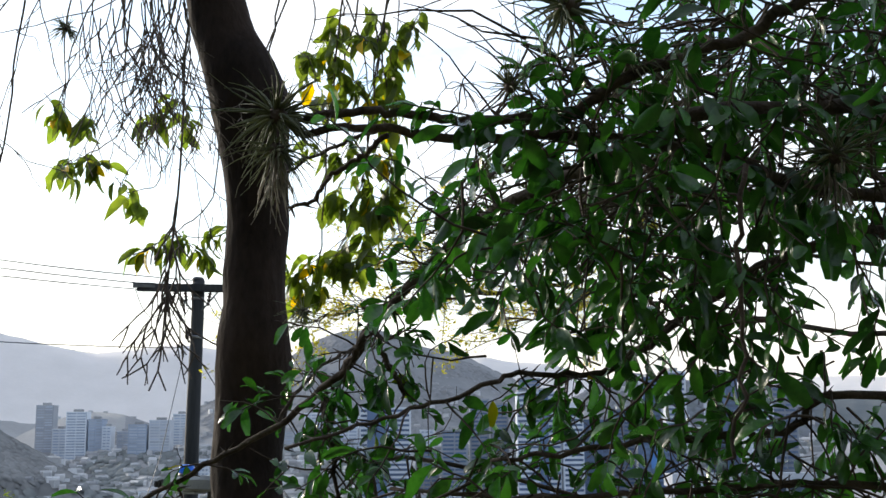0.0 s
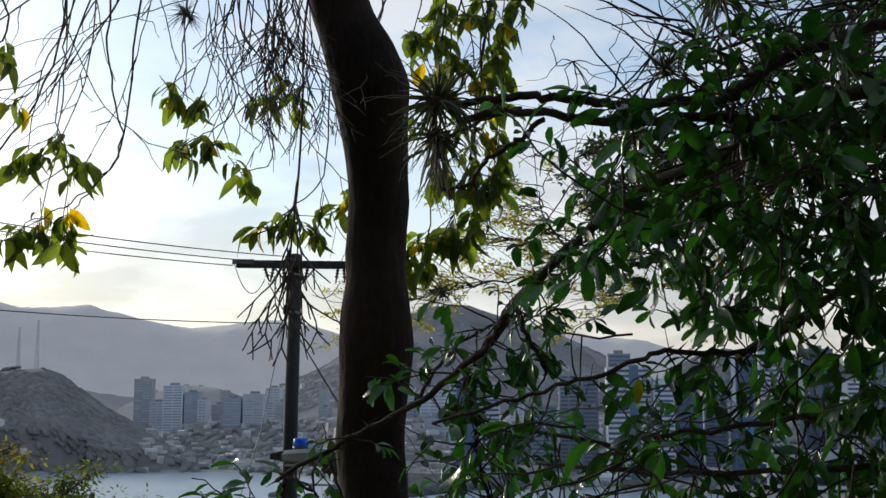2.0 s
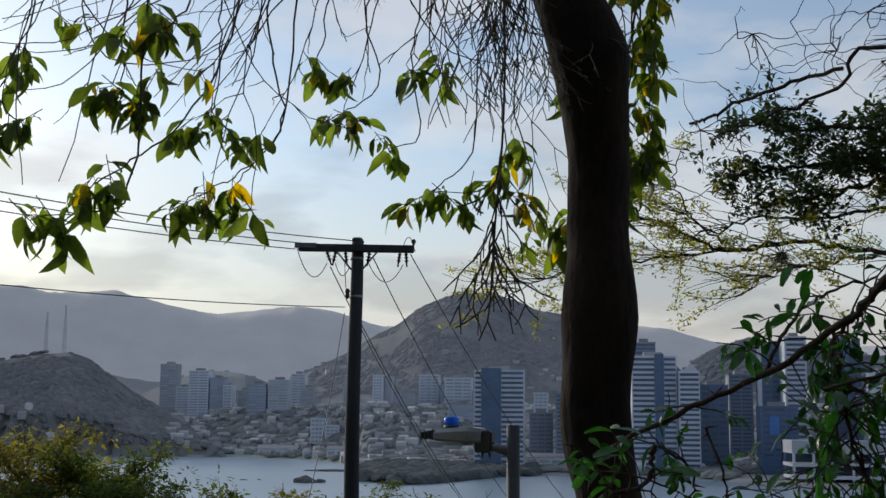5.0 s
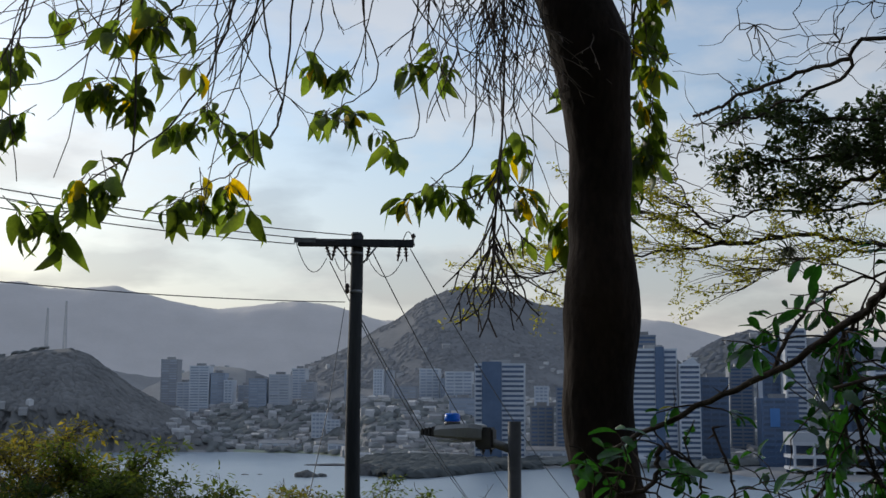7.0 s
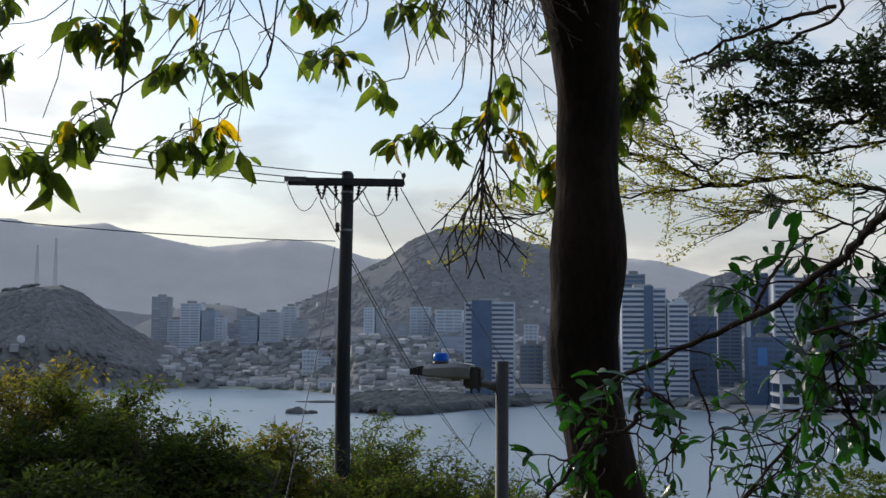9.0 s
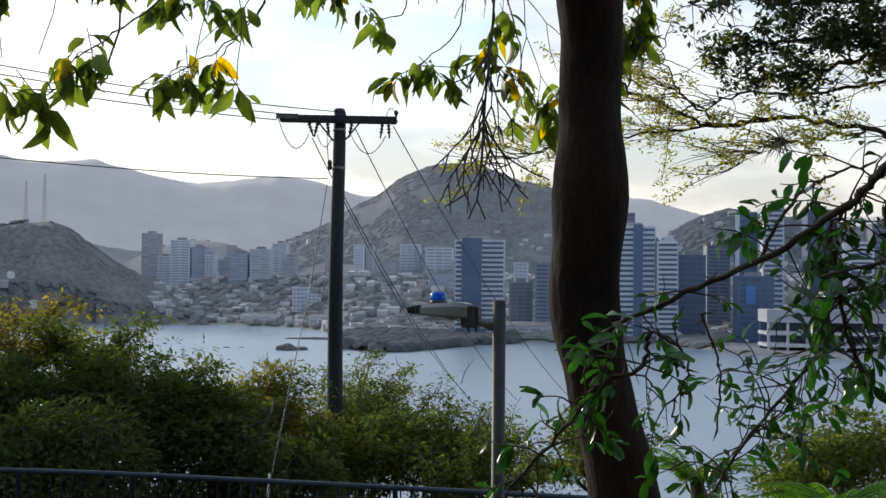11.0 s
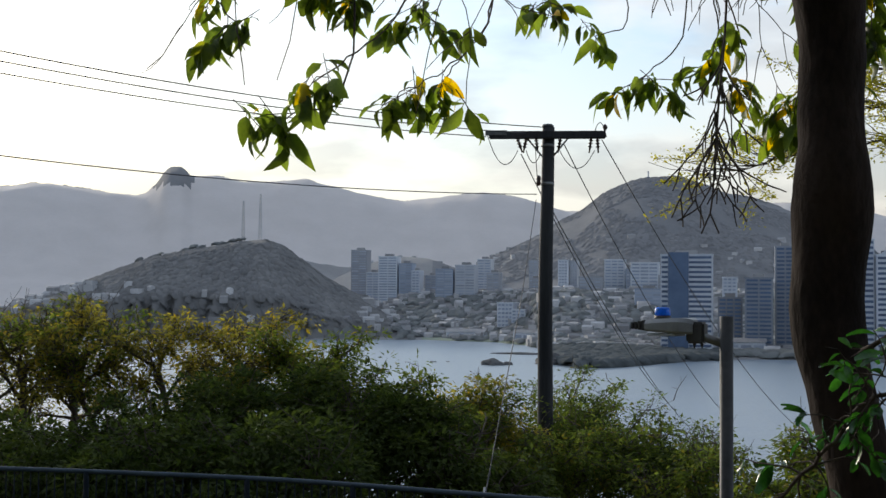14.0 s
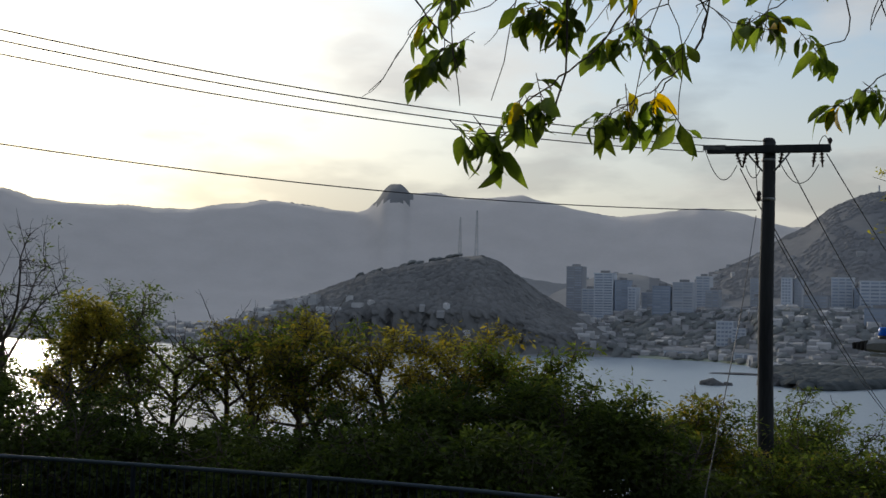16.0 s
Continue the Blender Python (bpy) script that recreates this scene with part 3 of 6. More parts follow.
def shed(x0, x1, y, z0, top, depth, label, roof):
    """Long low hall with a shallow roof and a row of openings."""
    t = thing("waterfront_hall", label, "building", (0, 0, 0))
    slab("wall", t, M_WHITE, (x0, y, z0, x1, y + depth, top))
    v = [(x0 - 1, y - 1, top), (x1 + 1, y - 1, top), (x1 + 1, y + depth, top), (x0 - 1, y + depth, top), (x0 - 1, y + depth / 2, top + 3), (x1 + 1, y + depth / 2, top + 3)]
    part_mesh("roof", mesh_of("roof", v, [(0, 1, 5, 4), (2, 3, 4, 5), (1, 2, 5), (3, 0, 4)], roof, False), t)
    n = max(3, int((x1 - x0) / 9))
    w = (x1 - x0) / n
    for k in range(n):
        slab("opening", t, M_BANDG, (x0 + k * w + 1, y - 0.2, z0 + 1, x0 + (k + 1) * w - 1, y + 0.3, z0 + (top - z0) * 0.7))
    return t


shed(-487, -452, 1236, -41, -33, 20, "long pale waterfront hall by the wooded hill", M_WHITE)
shed(-478, -464, 1242, -41, -25, 14, "taller pale block behind the waterfront hall", M_WHITE)
shed(-60, 10, 985, -39, -31, 24, "long low hall with a pale curved roof", M_ROOF)
shed(36, 62, 930, -41, -35, 16, "white-roofed pavilion at the water's edge", M_WHITE)
shed(-310, -270, 1210, -39, -33, 18, "low sports hall behind the park", M_ROOF)
shed(-225, -180, 1140, -38, -31, 20, "long low warehouse among trees", M_ROOF)

_hall = tower(145.5, 172.5, 905, 9.8, M_NEAR_GLASS, M_NEAR_BAND, "dark blue glass block with a bright blue panel", 12, bays=3)
slab("blue_panel", _hall, M_BLUEW, (-7.4, -0.9, 29.5, -0.3, -0.3, 43), "bright blue wall panel")

# open car park deck at the waterfront
_deck = thing("parking_deck", "pale concrete parking deck standing at the water", "building", (0, 0, 0))
for _z in (-37.5, -29.5, -21.0):
    slab("floor_slab", _deck, M_GREYW, (150, 812, _z, 252, 846, _z + 2.2))
slab("upper_wall", _deck, M_GREYW, (150, 812.5, -18.8, 252, 846, -12.5))
slab("back_wall", _deck, M_NEAR_GLASS, (151, 843, -43, 251, 845, -19))
for _k in range(9):
    slab("column", _deck, M_GREYW, (150.5 + _k * 12.6, 812.4, -44, 152 + _k * 12.6, 814, -18.9))


def town_stuff():
    """Countless small houses on the flats and the lower slopes."""
    rng = random.Random(4)
    h = Heap()
    n = 0
    while n < 3300:
        deg, r = rng.uniform(-45, 17), rng.uniform(960, 2500) if rng.random() < 0.55 else rng.uniform(980, 1500)
        x, y = polar(deg, r)
        z = height(x, y)
        if z < WATER + 1.8 or z > WATER + 150 or (-34 < deg < -18.5 and z > WATER + (55 if deg < -24 and rng.random() < 0.5 else 22)) or (z > WATER + 70 and rng.random() < 0.6) or (-9.4 < deg < -1 and r < 985):
            continue
        w, d, t = rng.uniform(5, 13), rng.uniform(5, 10), rng.uniform(2.5, 6)
        v, f = cuboid(-w / 2, -d / 2, -4, w / 2, d / 2, t)
        if rng.random() < 0.5:
            v += [(-w / 2, 0, t + 1.6), (w / 2, 0, t + 1.6)]
            f = [q for q in f if q != (4, 5, 7, 6)] + [(4, 5, 9, 8), (7, 6, 8, 9), (6, 4, 8), (5, 7, 9)]
        a = rng.uniform(-0.6, 0.6)
        c, s = math.cos(a), math.sin(a)
        h.add([(x + p * c - q * s, y + p * s + q * c, z + k) for p, q, k in v], f)
        n += 1
    return tagged(new("hillside_houses", h.mesh("hillside_houses", M_HOUSES, False)), "countless small pale houses on the far slopes", "houses", kind="stuff")


def clump(h, x, y, z, size, rng, n=26, flat=0.75):
    """Uneven crown of many little faces."""
    for _ in range(n):
        u = Vector((rng.gauss(0, 1), rng.gauss(0, 1), rng.gauss(0, 1))).normalized() * size * rng.uniform(0.55, 1.05)
        p = Vector((x + u.x, y + u.y, z + size * 0.5 + u.z * flat))
        q = size * rng.uniform(0.2, 0.36)
        a = Vector((rng.gauss(0, 1), rng.gauss(0, 1), rng.gauss(0, 1))).normalized()
        b = a.orthogonal().normalized()
        c = a.cross(b)
        h.add([tuple(p + b * q), tuple(p + c * q), tuple(p - b * q), tuple(p - c * q), tuple(p + a * q * 0.6)], [(0, 1, 4), (1, 2, 4), (2, 3, 4), (3, 0, 4)])


def canopy(h, x, y, z, size, rng):
    """Low uneven tree crown, two rings and a top, that lies along the slope."""
    n = 6
    z0 = height(x, y)
    gx, gy = (max(-0.7, min(0.7, g / 6)) for g in (height(x + 6, y) - z0, height(x, y + 6) - z0))
    v, turn = [], rng.uniform(0, 1)
    for reach, lift in ((1.0, -0.4), (0.78, 0.4)):
        for k in range(n):
            a = turn + 2 * math.pi * (k + rng.uniform(-0.25, 0.25)) / n
            r = size * reach * rng.uniform(0.75, 1.25)
            dx, dy = r * math.cos(a), r * math.sin(a)
            v.append((x + dx, y + dy, z + gx * dx + gy * dy + size * (lift * 0.5 + rng.uniform(-0.05, 0.1))))
    v.append((x, y, z + size * rng.uniform(0.35, 0.5)))
    f = [(k, (k + 1) % n, n + (k + 1) % n, n + k) for k in range(n)] + [(n + k, n + (k + 1) % n, 2 * n) for k in range(n)]
    h.add(v, f)


def woods_stuff():
    rng = random.Random(9)
    h, spit = Heap(), Heap()
    n = 0
    while n < 6500:
        pick = rng.random()
        if pick < 0.3:
            deg, r, s = rng.uniform(-9.3, 8), rng.uniform(770, 985), rng.uniform(3, 6.5)
        else:
            deg, r, s = rng.uniform(-45, 17), rng.uniform(930, 1500), rng.uniform(3, 7)
        x, y = polar(deg, r)
        z = height(x, y)
        if z < WATER + 0.8 or (-36 < deg < -17 and z > WATER + 8) or (pick < 0.3 and -1 < deg and rng.random() < 0.35):
            continue
        canopy(spit if -9.6 < deg < -1 and r < 985 else h, x, y, z + s * 0.3, s, rng)
        n += 1
    # woods along the skyline of the main hill
    for k in range(110):
        x, y = polar(-9.5 + k * 0.12 + rng.uniform(-0.05, 0.05), 2290)
        canopy(h, x, y, height(x, y) - 1, rng.uniform(3, 6.5), rng)
    # a few single trees along the skyline of the near wooded hill
    for deg in (-28.6, -28.0, -26.9, -26.3, -25.2, -24.4):
        x, y = polar(deg, 1415)
        for _ in range(3):
            canopy(h, x + rng.uniform(-9, 9), y, height(x, y) + rng.uniform(0, 4), rng.uniform(4, 7), rng)
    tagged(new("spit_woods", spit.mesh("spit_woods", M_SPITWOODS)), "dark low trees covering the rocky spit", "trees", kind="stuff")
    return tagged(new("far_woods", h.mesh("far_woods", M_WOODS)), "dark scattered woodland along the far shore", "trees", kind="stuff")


def hill_woods(name, label, mat, turn, reach, count, size, seed, floor, gap):
    """Closed tree cover on a far slope."""
    rng = random.Random(seed)
    h = Heap()
    n = 0
    while n < count:
        x, y = polar(rng.uniform(*turn), rng.uniform(*reach))
        z = height(x, y)
        if z < WATER + floor or noise.noise(Vector((x * 0.012, y * 0.012, 3.1))) < gap:
            n += 0.2
            continue
        canopy(h, x, y, z, rng.uniform(*size), rng)
        n += 1
    return tagged(new(name, h.mesh(name, mat)), label, "trees", kind="stuff")


def ridge_woods():
    """Tree fringe along the crest of the far range."""
    rng = random.Random(37)
    h = Heap()
    for k in range(900):
        x, y = polar(-46 + k * 0.064 + rng.uniform(-0.03, 0.03), 3500 + rng.uniform(-15, 15))
        s = rng.uniform(2.5, 5) * (1.5 if rng.random() < 0.12 else 1)
        canopy(h, x, y, height(x, y), s, rng)
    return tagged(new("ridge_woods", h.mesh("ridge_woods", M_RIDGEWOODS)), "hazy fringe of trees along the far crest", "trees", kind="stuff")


town_stuff()
woods_stuff()
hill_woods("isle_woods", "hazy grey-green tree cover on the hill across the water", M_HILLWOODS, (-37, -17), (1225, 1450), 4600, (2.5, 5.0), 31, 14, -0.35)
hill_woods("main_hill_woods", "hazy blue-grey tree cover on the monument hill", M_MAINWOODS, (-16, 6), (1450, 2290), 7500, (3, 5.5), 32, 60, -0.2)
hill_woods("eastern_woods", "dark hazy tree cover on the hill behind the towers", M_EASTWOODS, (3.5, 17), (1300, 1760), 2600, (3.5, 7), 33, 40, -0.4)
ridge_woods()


def woods_behind():
    """Unseen woods on the hill behind the viewpoint, added to shade it."""
    rng = random.Random(15)
    h = Heap()
    for _ in range(520):
        deg, r = rng.uniform(100, 260), rng.uniform(7, 60)
        x, y = polar(deg, r)
        clump(h, x, y, height(x, y) + rng.uniform(0, 5), rng.uniform(1.6, 3.2), rng, 34)
    return tagged(new("woods_behind", h.mesh("woods_behind", M_BUSH, False)), "unseen wooded hillside added behind the viewpoint for shade", "trees", kind="stuff")


woods_behind()


def boulder(x, y, rx, ry, rz, label, seed):
    bm = bmesh.new()
    bmesh.ops.create_icosphere(bm, subdivisions=3, radius=1)
    for v in bm.verts:
        k = 1 + 0.35 * noise.noise(v.co * 1.7 + Vector((seed, 0, 0)))
        v.co = Vector((v.co.x * rx * k, v.co.y * ry * k, v.co.z * rz * k))
    ob = part("rock", bm, M_ROCK, None, smooth=False)
    ob.location = (x, y, WATER - 0.3)
    return tagged(ob, label, "rock")


boulder(-166.5, 772, 8.5, 6, 4.2, "low dark rock standing in the bay", 1)
boulder(-157, 776, 3.5, 3, 2.6, "small dark rock beside a larger one", 2)
boulder(-134, 800, 11, 9, 7.5, "dark rounded rock at the tip of the spit", 3)
boulder(-124, 806, 9, 8, 6, "dark rock joined to the wooded spit", 4)
boulder(-212, 790, 3, 2, 0.9, "flat rock just above the water", 5)
boulder(-203, 795, 2, 2, 0.7, "tiny rock just above the water", 6)
boulder(-178, 930, 22, 6, 1.8, "long flat rock bank off the park", 7)


def mast(x, y, top):
    """Lattice mast on the skyline: four legs, rings and diagonals."""
    base = height(x, y) - 1
    h = top - base
    t = thing("lattice_mast", "tall thin lattice mast on a wooded hill", "mast", (x, y, base), "masts on the hill")
    for sx, sy in ((-1, -1), (1, -1), (1, 1), (-1, 1)):
        v, f = tube([(sx * 2.2, sy * 2.2, 0), (sx * 0.6, sy * 0.6, h)], [0.45, 0.35], 4)
        part_mesh("leg", mesh_of("leg", v, f, M_MAST, False), t)
    for k in range(8):
        z = h * (k + 1) / 9
        s = 2.2 - 1.6 * z / h
        v, f = tube([(-s, -s, z), (s, -s, z), (s, s, z), (-s, s, z), (-s, -s, z)], 0.3, 4)
        part_mesh("ring", mesh_of("ring", v, f, M_MAST, False), t)
    return t


mast(*polar(-23.3, 1500), 130)
mast(*polar(-24.1, 1500), 121)
# a tiny monument and wall on the summit of the main hill
_sx, _sy = polar(-4.75, 2290)
_mon = thing("summit_monument", "small pale monument on the hilltop", "monument", (_sx, _sy, height(_sx, _sy)))
slab("plinth", _mon, M_GREYW, (-3, -3, -2, 3, 3, 3))
slab("shaft", _mon, M_GREYW, (-1.2, -1.2, 3, 1.2, 1.2, 14))


# ---- utility pole, wires, street lamp, fence ----
POLE = (-4.25, 20.06)
POLE_FOOT = height(*POLE) - 0.05


def rod(name, pts, rad, mat, parent, label="", sides=8):
    v, f = tube(pts, rad, sides)
    return part_mesh(name, mesh_of(name, v, f, mat), parent, label)


def lathe(name, profile, mat, parent, at, label="", sides=14):
    """Turned piece about z from (radius, height) pairs."""
    pts = [(0, 0, z) for _, z in profile]
    v, f = [], []
    for i, (r, z) in enumerate(profile):
        for k in range(sides):
            a = 2 * math.pi * k / sides
            v.append((r * math.cos(a), r * math.sin(a), z))
        if i:
            f += [((i - 1) * sides + k, (i - 1) * sides + (k + 1) % sides, i * sides + (k + 1) % sides, i * sides + k) for k in range(sides)]
    f += [tuple(range(sides - 1, -1, -1)), tuple((len(profile) - 1) * sides + k for k in range(sides))]
    return part_mesh(name, mesh_of(name, v, f, mat), parent, label, at)


def utility_pole():
    t = thing("utility_pole", "dark weathered round utility pole with a timber crossarm", "pole", (*POLE, POLE_FOOT))
    top = 4.56 - POLE_FOOT
    zs = np.linspace(0, top, 22)
    rod("shaft", [(0.012 * math.sin(z * 1.1) + 0.004 * (z - top), 0.008 * math.cos(z * 0.9), z) for z in zs], [0.148 - 0.045 * z / top for z in zs], M_POLE, t, sides=20)
    lathe("cap", [(0.10, 0), (0.105, 0.02), (0.08, 0.05), (0.02, 0.06)], M_FIN, t, Matrix.Translation((0, 0, top)))
    arm = Vector((1.02, 0.16, 0)).normalized()
    turn = Matrix.Rotation(math.atan2(arm.y, arm.x), 4, "Z")
    bm = bmesh.new()
    box(bm, -1.0, -0.175, top - 0.215, 0.98, -0.065, top - 0.085, 0.014)
    a = part("crossarm", bm, M_POLE, t, "thick dark timber crossarm")
    a.matrix_local = turn
    bm = bmesh.new()
    box(bm, -1.06, -0.12, top - 0.155, -0.7, -0.185, top - 0.075, 0.006)
    a = part("end_strap", bm, M_STEEL, t, "grey steel strap")
    a.matrix_local = turn
    for s in (-1, 1):
        rod("brace", [turn @ Vector((s * 0.09, -0.12, top - 0.52)), turn @ Vector((s * 0.36, -0.13, top - 0.19))], 0.016, M_STEEL, t)
    # hanging insulators, each a stack of sheds under the arm
    for x, lean in ((-0.52, -20), (-0.36, 12), (-0.2, -8), (0.22, 10), (0.84, -4), (0.74, 8)):
        at = turn @ Matrix.Translation((x, -0.12, top - 0.2)) @ pose(0, 0, 0, 180, lean, 0)
        prof = [(0.012, 0)] + [q for k in range(3) for q in ((0.02, 0.03 + k * 0.055), (0.045, 0.045 + k * 0.055), (0.02, 0.06 + k * 0.055))] + [(0.014, 0.22), (0.014, 0.26)]
        lathe("insulator", prof, M_CERAMIC, t, at)
    # pin insulators and shoes on top of the arm's end
    lathe("end_insulator", [(0.012, 0), (0.03, 0.04), (0.045, 0.07), (0.03, 0.1), (0.01, 0.12)], M_CERAMIC, t, turn @ Matrix.Translation((0.97, -0.12, top - 0.09)))
    lathe("neutral_insulator", [(0.012, 0), (0.035, 0.02), (0.045, 0.06), (0.03, 0.09), (0.045, 0.12), (0.035, 0.16), (0.012, 0.18)], M_CERAMIC, t, turn @ Matrix.Translation((-0.15, -0.1, top - 1.02)))
    lathe("band", [(0.115, 0), (0.12, 0.005), (0.12, 0.045), (0.115, 0.05)], M_STEEL, t, Matrix.Translation((0, 0, top - 1.0)))
    lathe("band", [(0.112, 0), (0.117, 0.005), (0.117, 0.04), (0.112, 0.045)], M_STEEL, t, Matrix.Translation((0, 0, top - 0.34)))
    w = lambda x, z: turn @ Vector((x, -0.13, top + z))
    for a, b, sag in (((-1.02, -0.16), (-0.5, -0.42), 0.36), ((-0.36, -0.42), (-0.12, -0.48), 0.18), ((0.2, -0.4), (0.8, -0.42), 0.32), ((0.8, -0.1), (1.0, -0.2), -0.2), ((-0.2, -0.4), (-0.15, -0.98), 0.1)):
        p, q = w(*a), w(*b)
        rod("jumper_wire", [p.lerp(q, k / 10) + Vector((0, -0.03, -sag * 4 * (k / 10) * (1 - k / 10))) for k in range(11)], 0.0075, M_WIRE, t, sides=5)
    return t


utility_pole()


def wire(a, b, sag, rad, label, mat=None, group="overhead wires"):
    a, b = Vector(a), Vector(b)
    v, f = tube([a.lerp(b, k / 40) - Vector((0, 0, sag * 4 * (k / 40) * (1 - k / 40))) for k in range(41)], rad, 5)
    return tagged(new("overhead_wire", mesh_of("overhead_wire", v, f, mat or M_WIRE)), label, "cable", group)


W = "thin dark overhead wire running to the utility pole"
wire((-4.3, 19.98, 4.55), (-19.1, -1.0, 7.13), 1.017, 0.009, W)
wire((-4.5, 19.95, 4.44), (-19.9, -0.6, 7.21), 1.0, 0.009, W)
wire((-5.3, 19.9, 4.40), (-20.1, -0.4, 6.99), 0.92, 0.009, W)
wire((-4.42, 19.95, 3.4), (-18.7, -1.0, 5.22), 0.855, 0.008, "lower overhead wire below the crossarm")
# service drops that fall away over the bank towards the town
DROP = "thin service wire falling away over the wooded slope"
wire((-4.0, 20.2, 4.3), (-1.6, 42.0, -2.4), 0.5, 0.010, DROP)
wire((-3.35, 20.3, 4.35), (0.6, 42.0, -2.6), 0.5, 0.010, DROP)
wire((-4.7, 20.0, 4.1), (-3.4, 42.0, -2.2), 0.5, 0.010, DROP)
wire((-4.3, 20.2, 3.35), (-2.8, 42.0, -2.9), 0.4, 0.010, DROP)


def guy_wire():
    t = thing("guy_wire", "pale twisted stay wire running down from the pole", "cable")
    rod("strand", [(-4.42, 19.92, 3.3), (-4.3, 18.0, 1.6), (-3.55, 12.0, -0.55), (-3.44, 11.35, -1.0)], 0.007, M_WIRE, t, sides=5)
    rod("guard", [(-3.62, 12.4, -0.4), (-3.43, 11.3, -1.05)], 0.013, M_GUY, t, "pale plastic guard", 6)
    return t


guy_wire()


def street_lamp():
    """Street lamp: round post, short sloping arm, flat grey casting with fins at the tip and a blue light cell."""
    x, y = -0.99, 5.91
    foot = height(x, y) - 0.05
    t = thing("street_lamp", "grey street lamp with a flat head and a blue light cell", "lamp", (x, y, foot))
    top = 1.535 - foot
    rod("post", [(0, 0, 0), (0, 0, 0.6), (0, 0, top)], 0.0325, M_POST, t, sides=18)
    bm = bmesh.new()
    box(bm, -0.09, -0.09, 0, 0.09, 0.09, 0.02, 0.004)
    part("base_plate", bm, M_STEEL, t)
    d = Vector((-0.36, 0.13, 0)).normalized()
    turn = Matrix.Rotation(math.atan2(d.y, d.x), 4, "Z")
    z = top - 0.115
    rod("arm", [d * 0.02 + Vector((0, 0, z - 0.02)), d * 0.17 + Vector((0, 0, z + 0.03))], 0.021, M_STEEL, t, "galvanised arm", 14)
    lathe("arm_collar", [(0.026, 0), (0.028, 0.004), (0.028, 0.03), (0.024, 0.034)], M_STEEL, t, turn @ Matrix.Translation((0.15, 0, z + 0.026)) @ pose(0, 0, 0, 0, 80, 0))
    # head: a tapering casting along the arm
    sections = [(0.16, 0.04, -0.02, 0.05), (0.185, 0.06, -0.022, 0.056), (0.215, 0.08, -0.02, 0.058), (0.25, 0.087, -0.018, 0.057),
                (0.30, 0.088, -0.016, 0.054), (0.36, 0.086, -0.013, 0.05), (0.40, 0.08, -0.01, 0.045)]
    bm = bmesh.new()
    box(bm, 0.105, -0.032, z - 0.022, 0.2, 0.032, z + 0.085, 0.01)
    c = part("clamp", bm, M_FIN, t, "dark clamp block under the head")
    c.matrix_local = turn
    v, f = [], []
    for i, (sx, w, lo, hi) in enumerate(sections):
        zz = z + 0.045
        ring = [(-w, lo + 0.012), (-w * 0.8, lo), (w * 0.8, lo), (w, lo + 0.012), (w, hi - 0.02), (w * 0.75, hi), (-w * 0.75, hi), (-w, hi - 0.02)]
        v += [(sx, p, zz + q) for p, q in ring]
        if i:
            f += [((i - 1) * 8 + k, (i - 1) * 8 + (k + 1) % 8, i * 8 + (k + 1) % 8, i * 8 + k) for k in range(8)]
    f += [tuple(range(7, -1, -1)), tuple(48 + k for k in range(8))]
    head = part_mesh("head", mesh_of("head", v, f, M_HEAD, False), t, "flat grey metal lamp head", turn)
    for k in range(4):
        bm = bmesh.new()
        s = 1 - 0.06 * k
        box(bm, 0.402 + k * 0.022, -0.076 * s, z + 0.038 + 0.002 * k, 0.416 + k * 0.022, 0.076 * s, z + 0.088 - 0.004 * k, 0.003)
        a = part("cooling_fin", bm, M_FIN, head, "dark cooling fin")
    bm = bmesh.new()
    box(bm, 0.395, -0.05, z + 0.046, 0.47, 0.05, z + 0.075, 0.003)
    part("tip", bm, M_FIN, head)
    bm = bmesh.new()
    box(bm, 0.24, -0.07, z + 0.012, 0.39, 0.07, z + 0.024, 0.003)
    part("lens", bm, M_WHITE, head, "frosted lens underneath")
    for sx in (0.125, 0.165):
        lathe("clamp_bolt", [(0.008, 0), (0.008, 0.02), (0.004, 0.021), (0.004, 0.034)], M_FIN, head, Matrix.Translation((sx, 0, z - 0.012)) @ pose(0, 0, 0, 180))
    lathe("light_cell", [(0.041, 0), (0.041, 0.018)], M_FIN, t, turn @ Matrix.Translation((0.335, 0, z + 0.094)), "dark socket ring", 20)
    lathe("light_cell_cap", [(0.039, 0), (0.0395, 0.012), (0.0385, 0.03), (0.034, 0.039), (0.02, 0.042)], M_BLUE, t, turn @ Matrix.Translation((0.335, 0, z + 0.113)), "bright blue plastic cap", 24)
    return t


street_lamp()


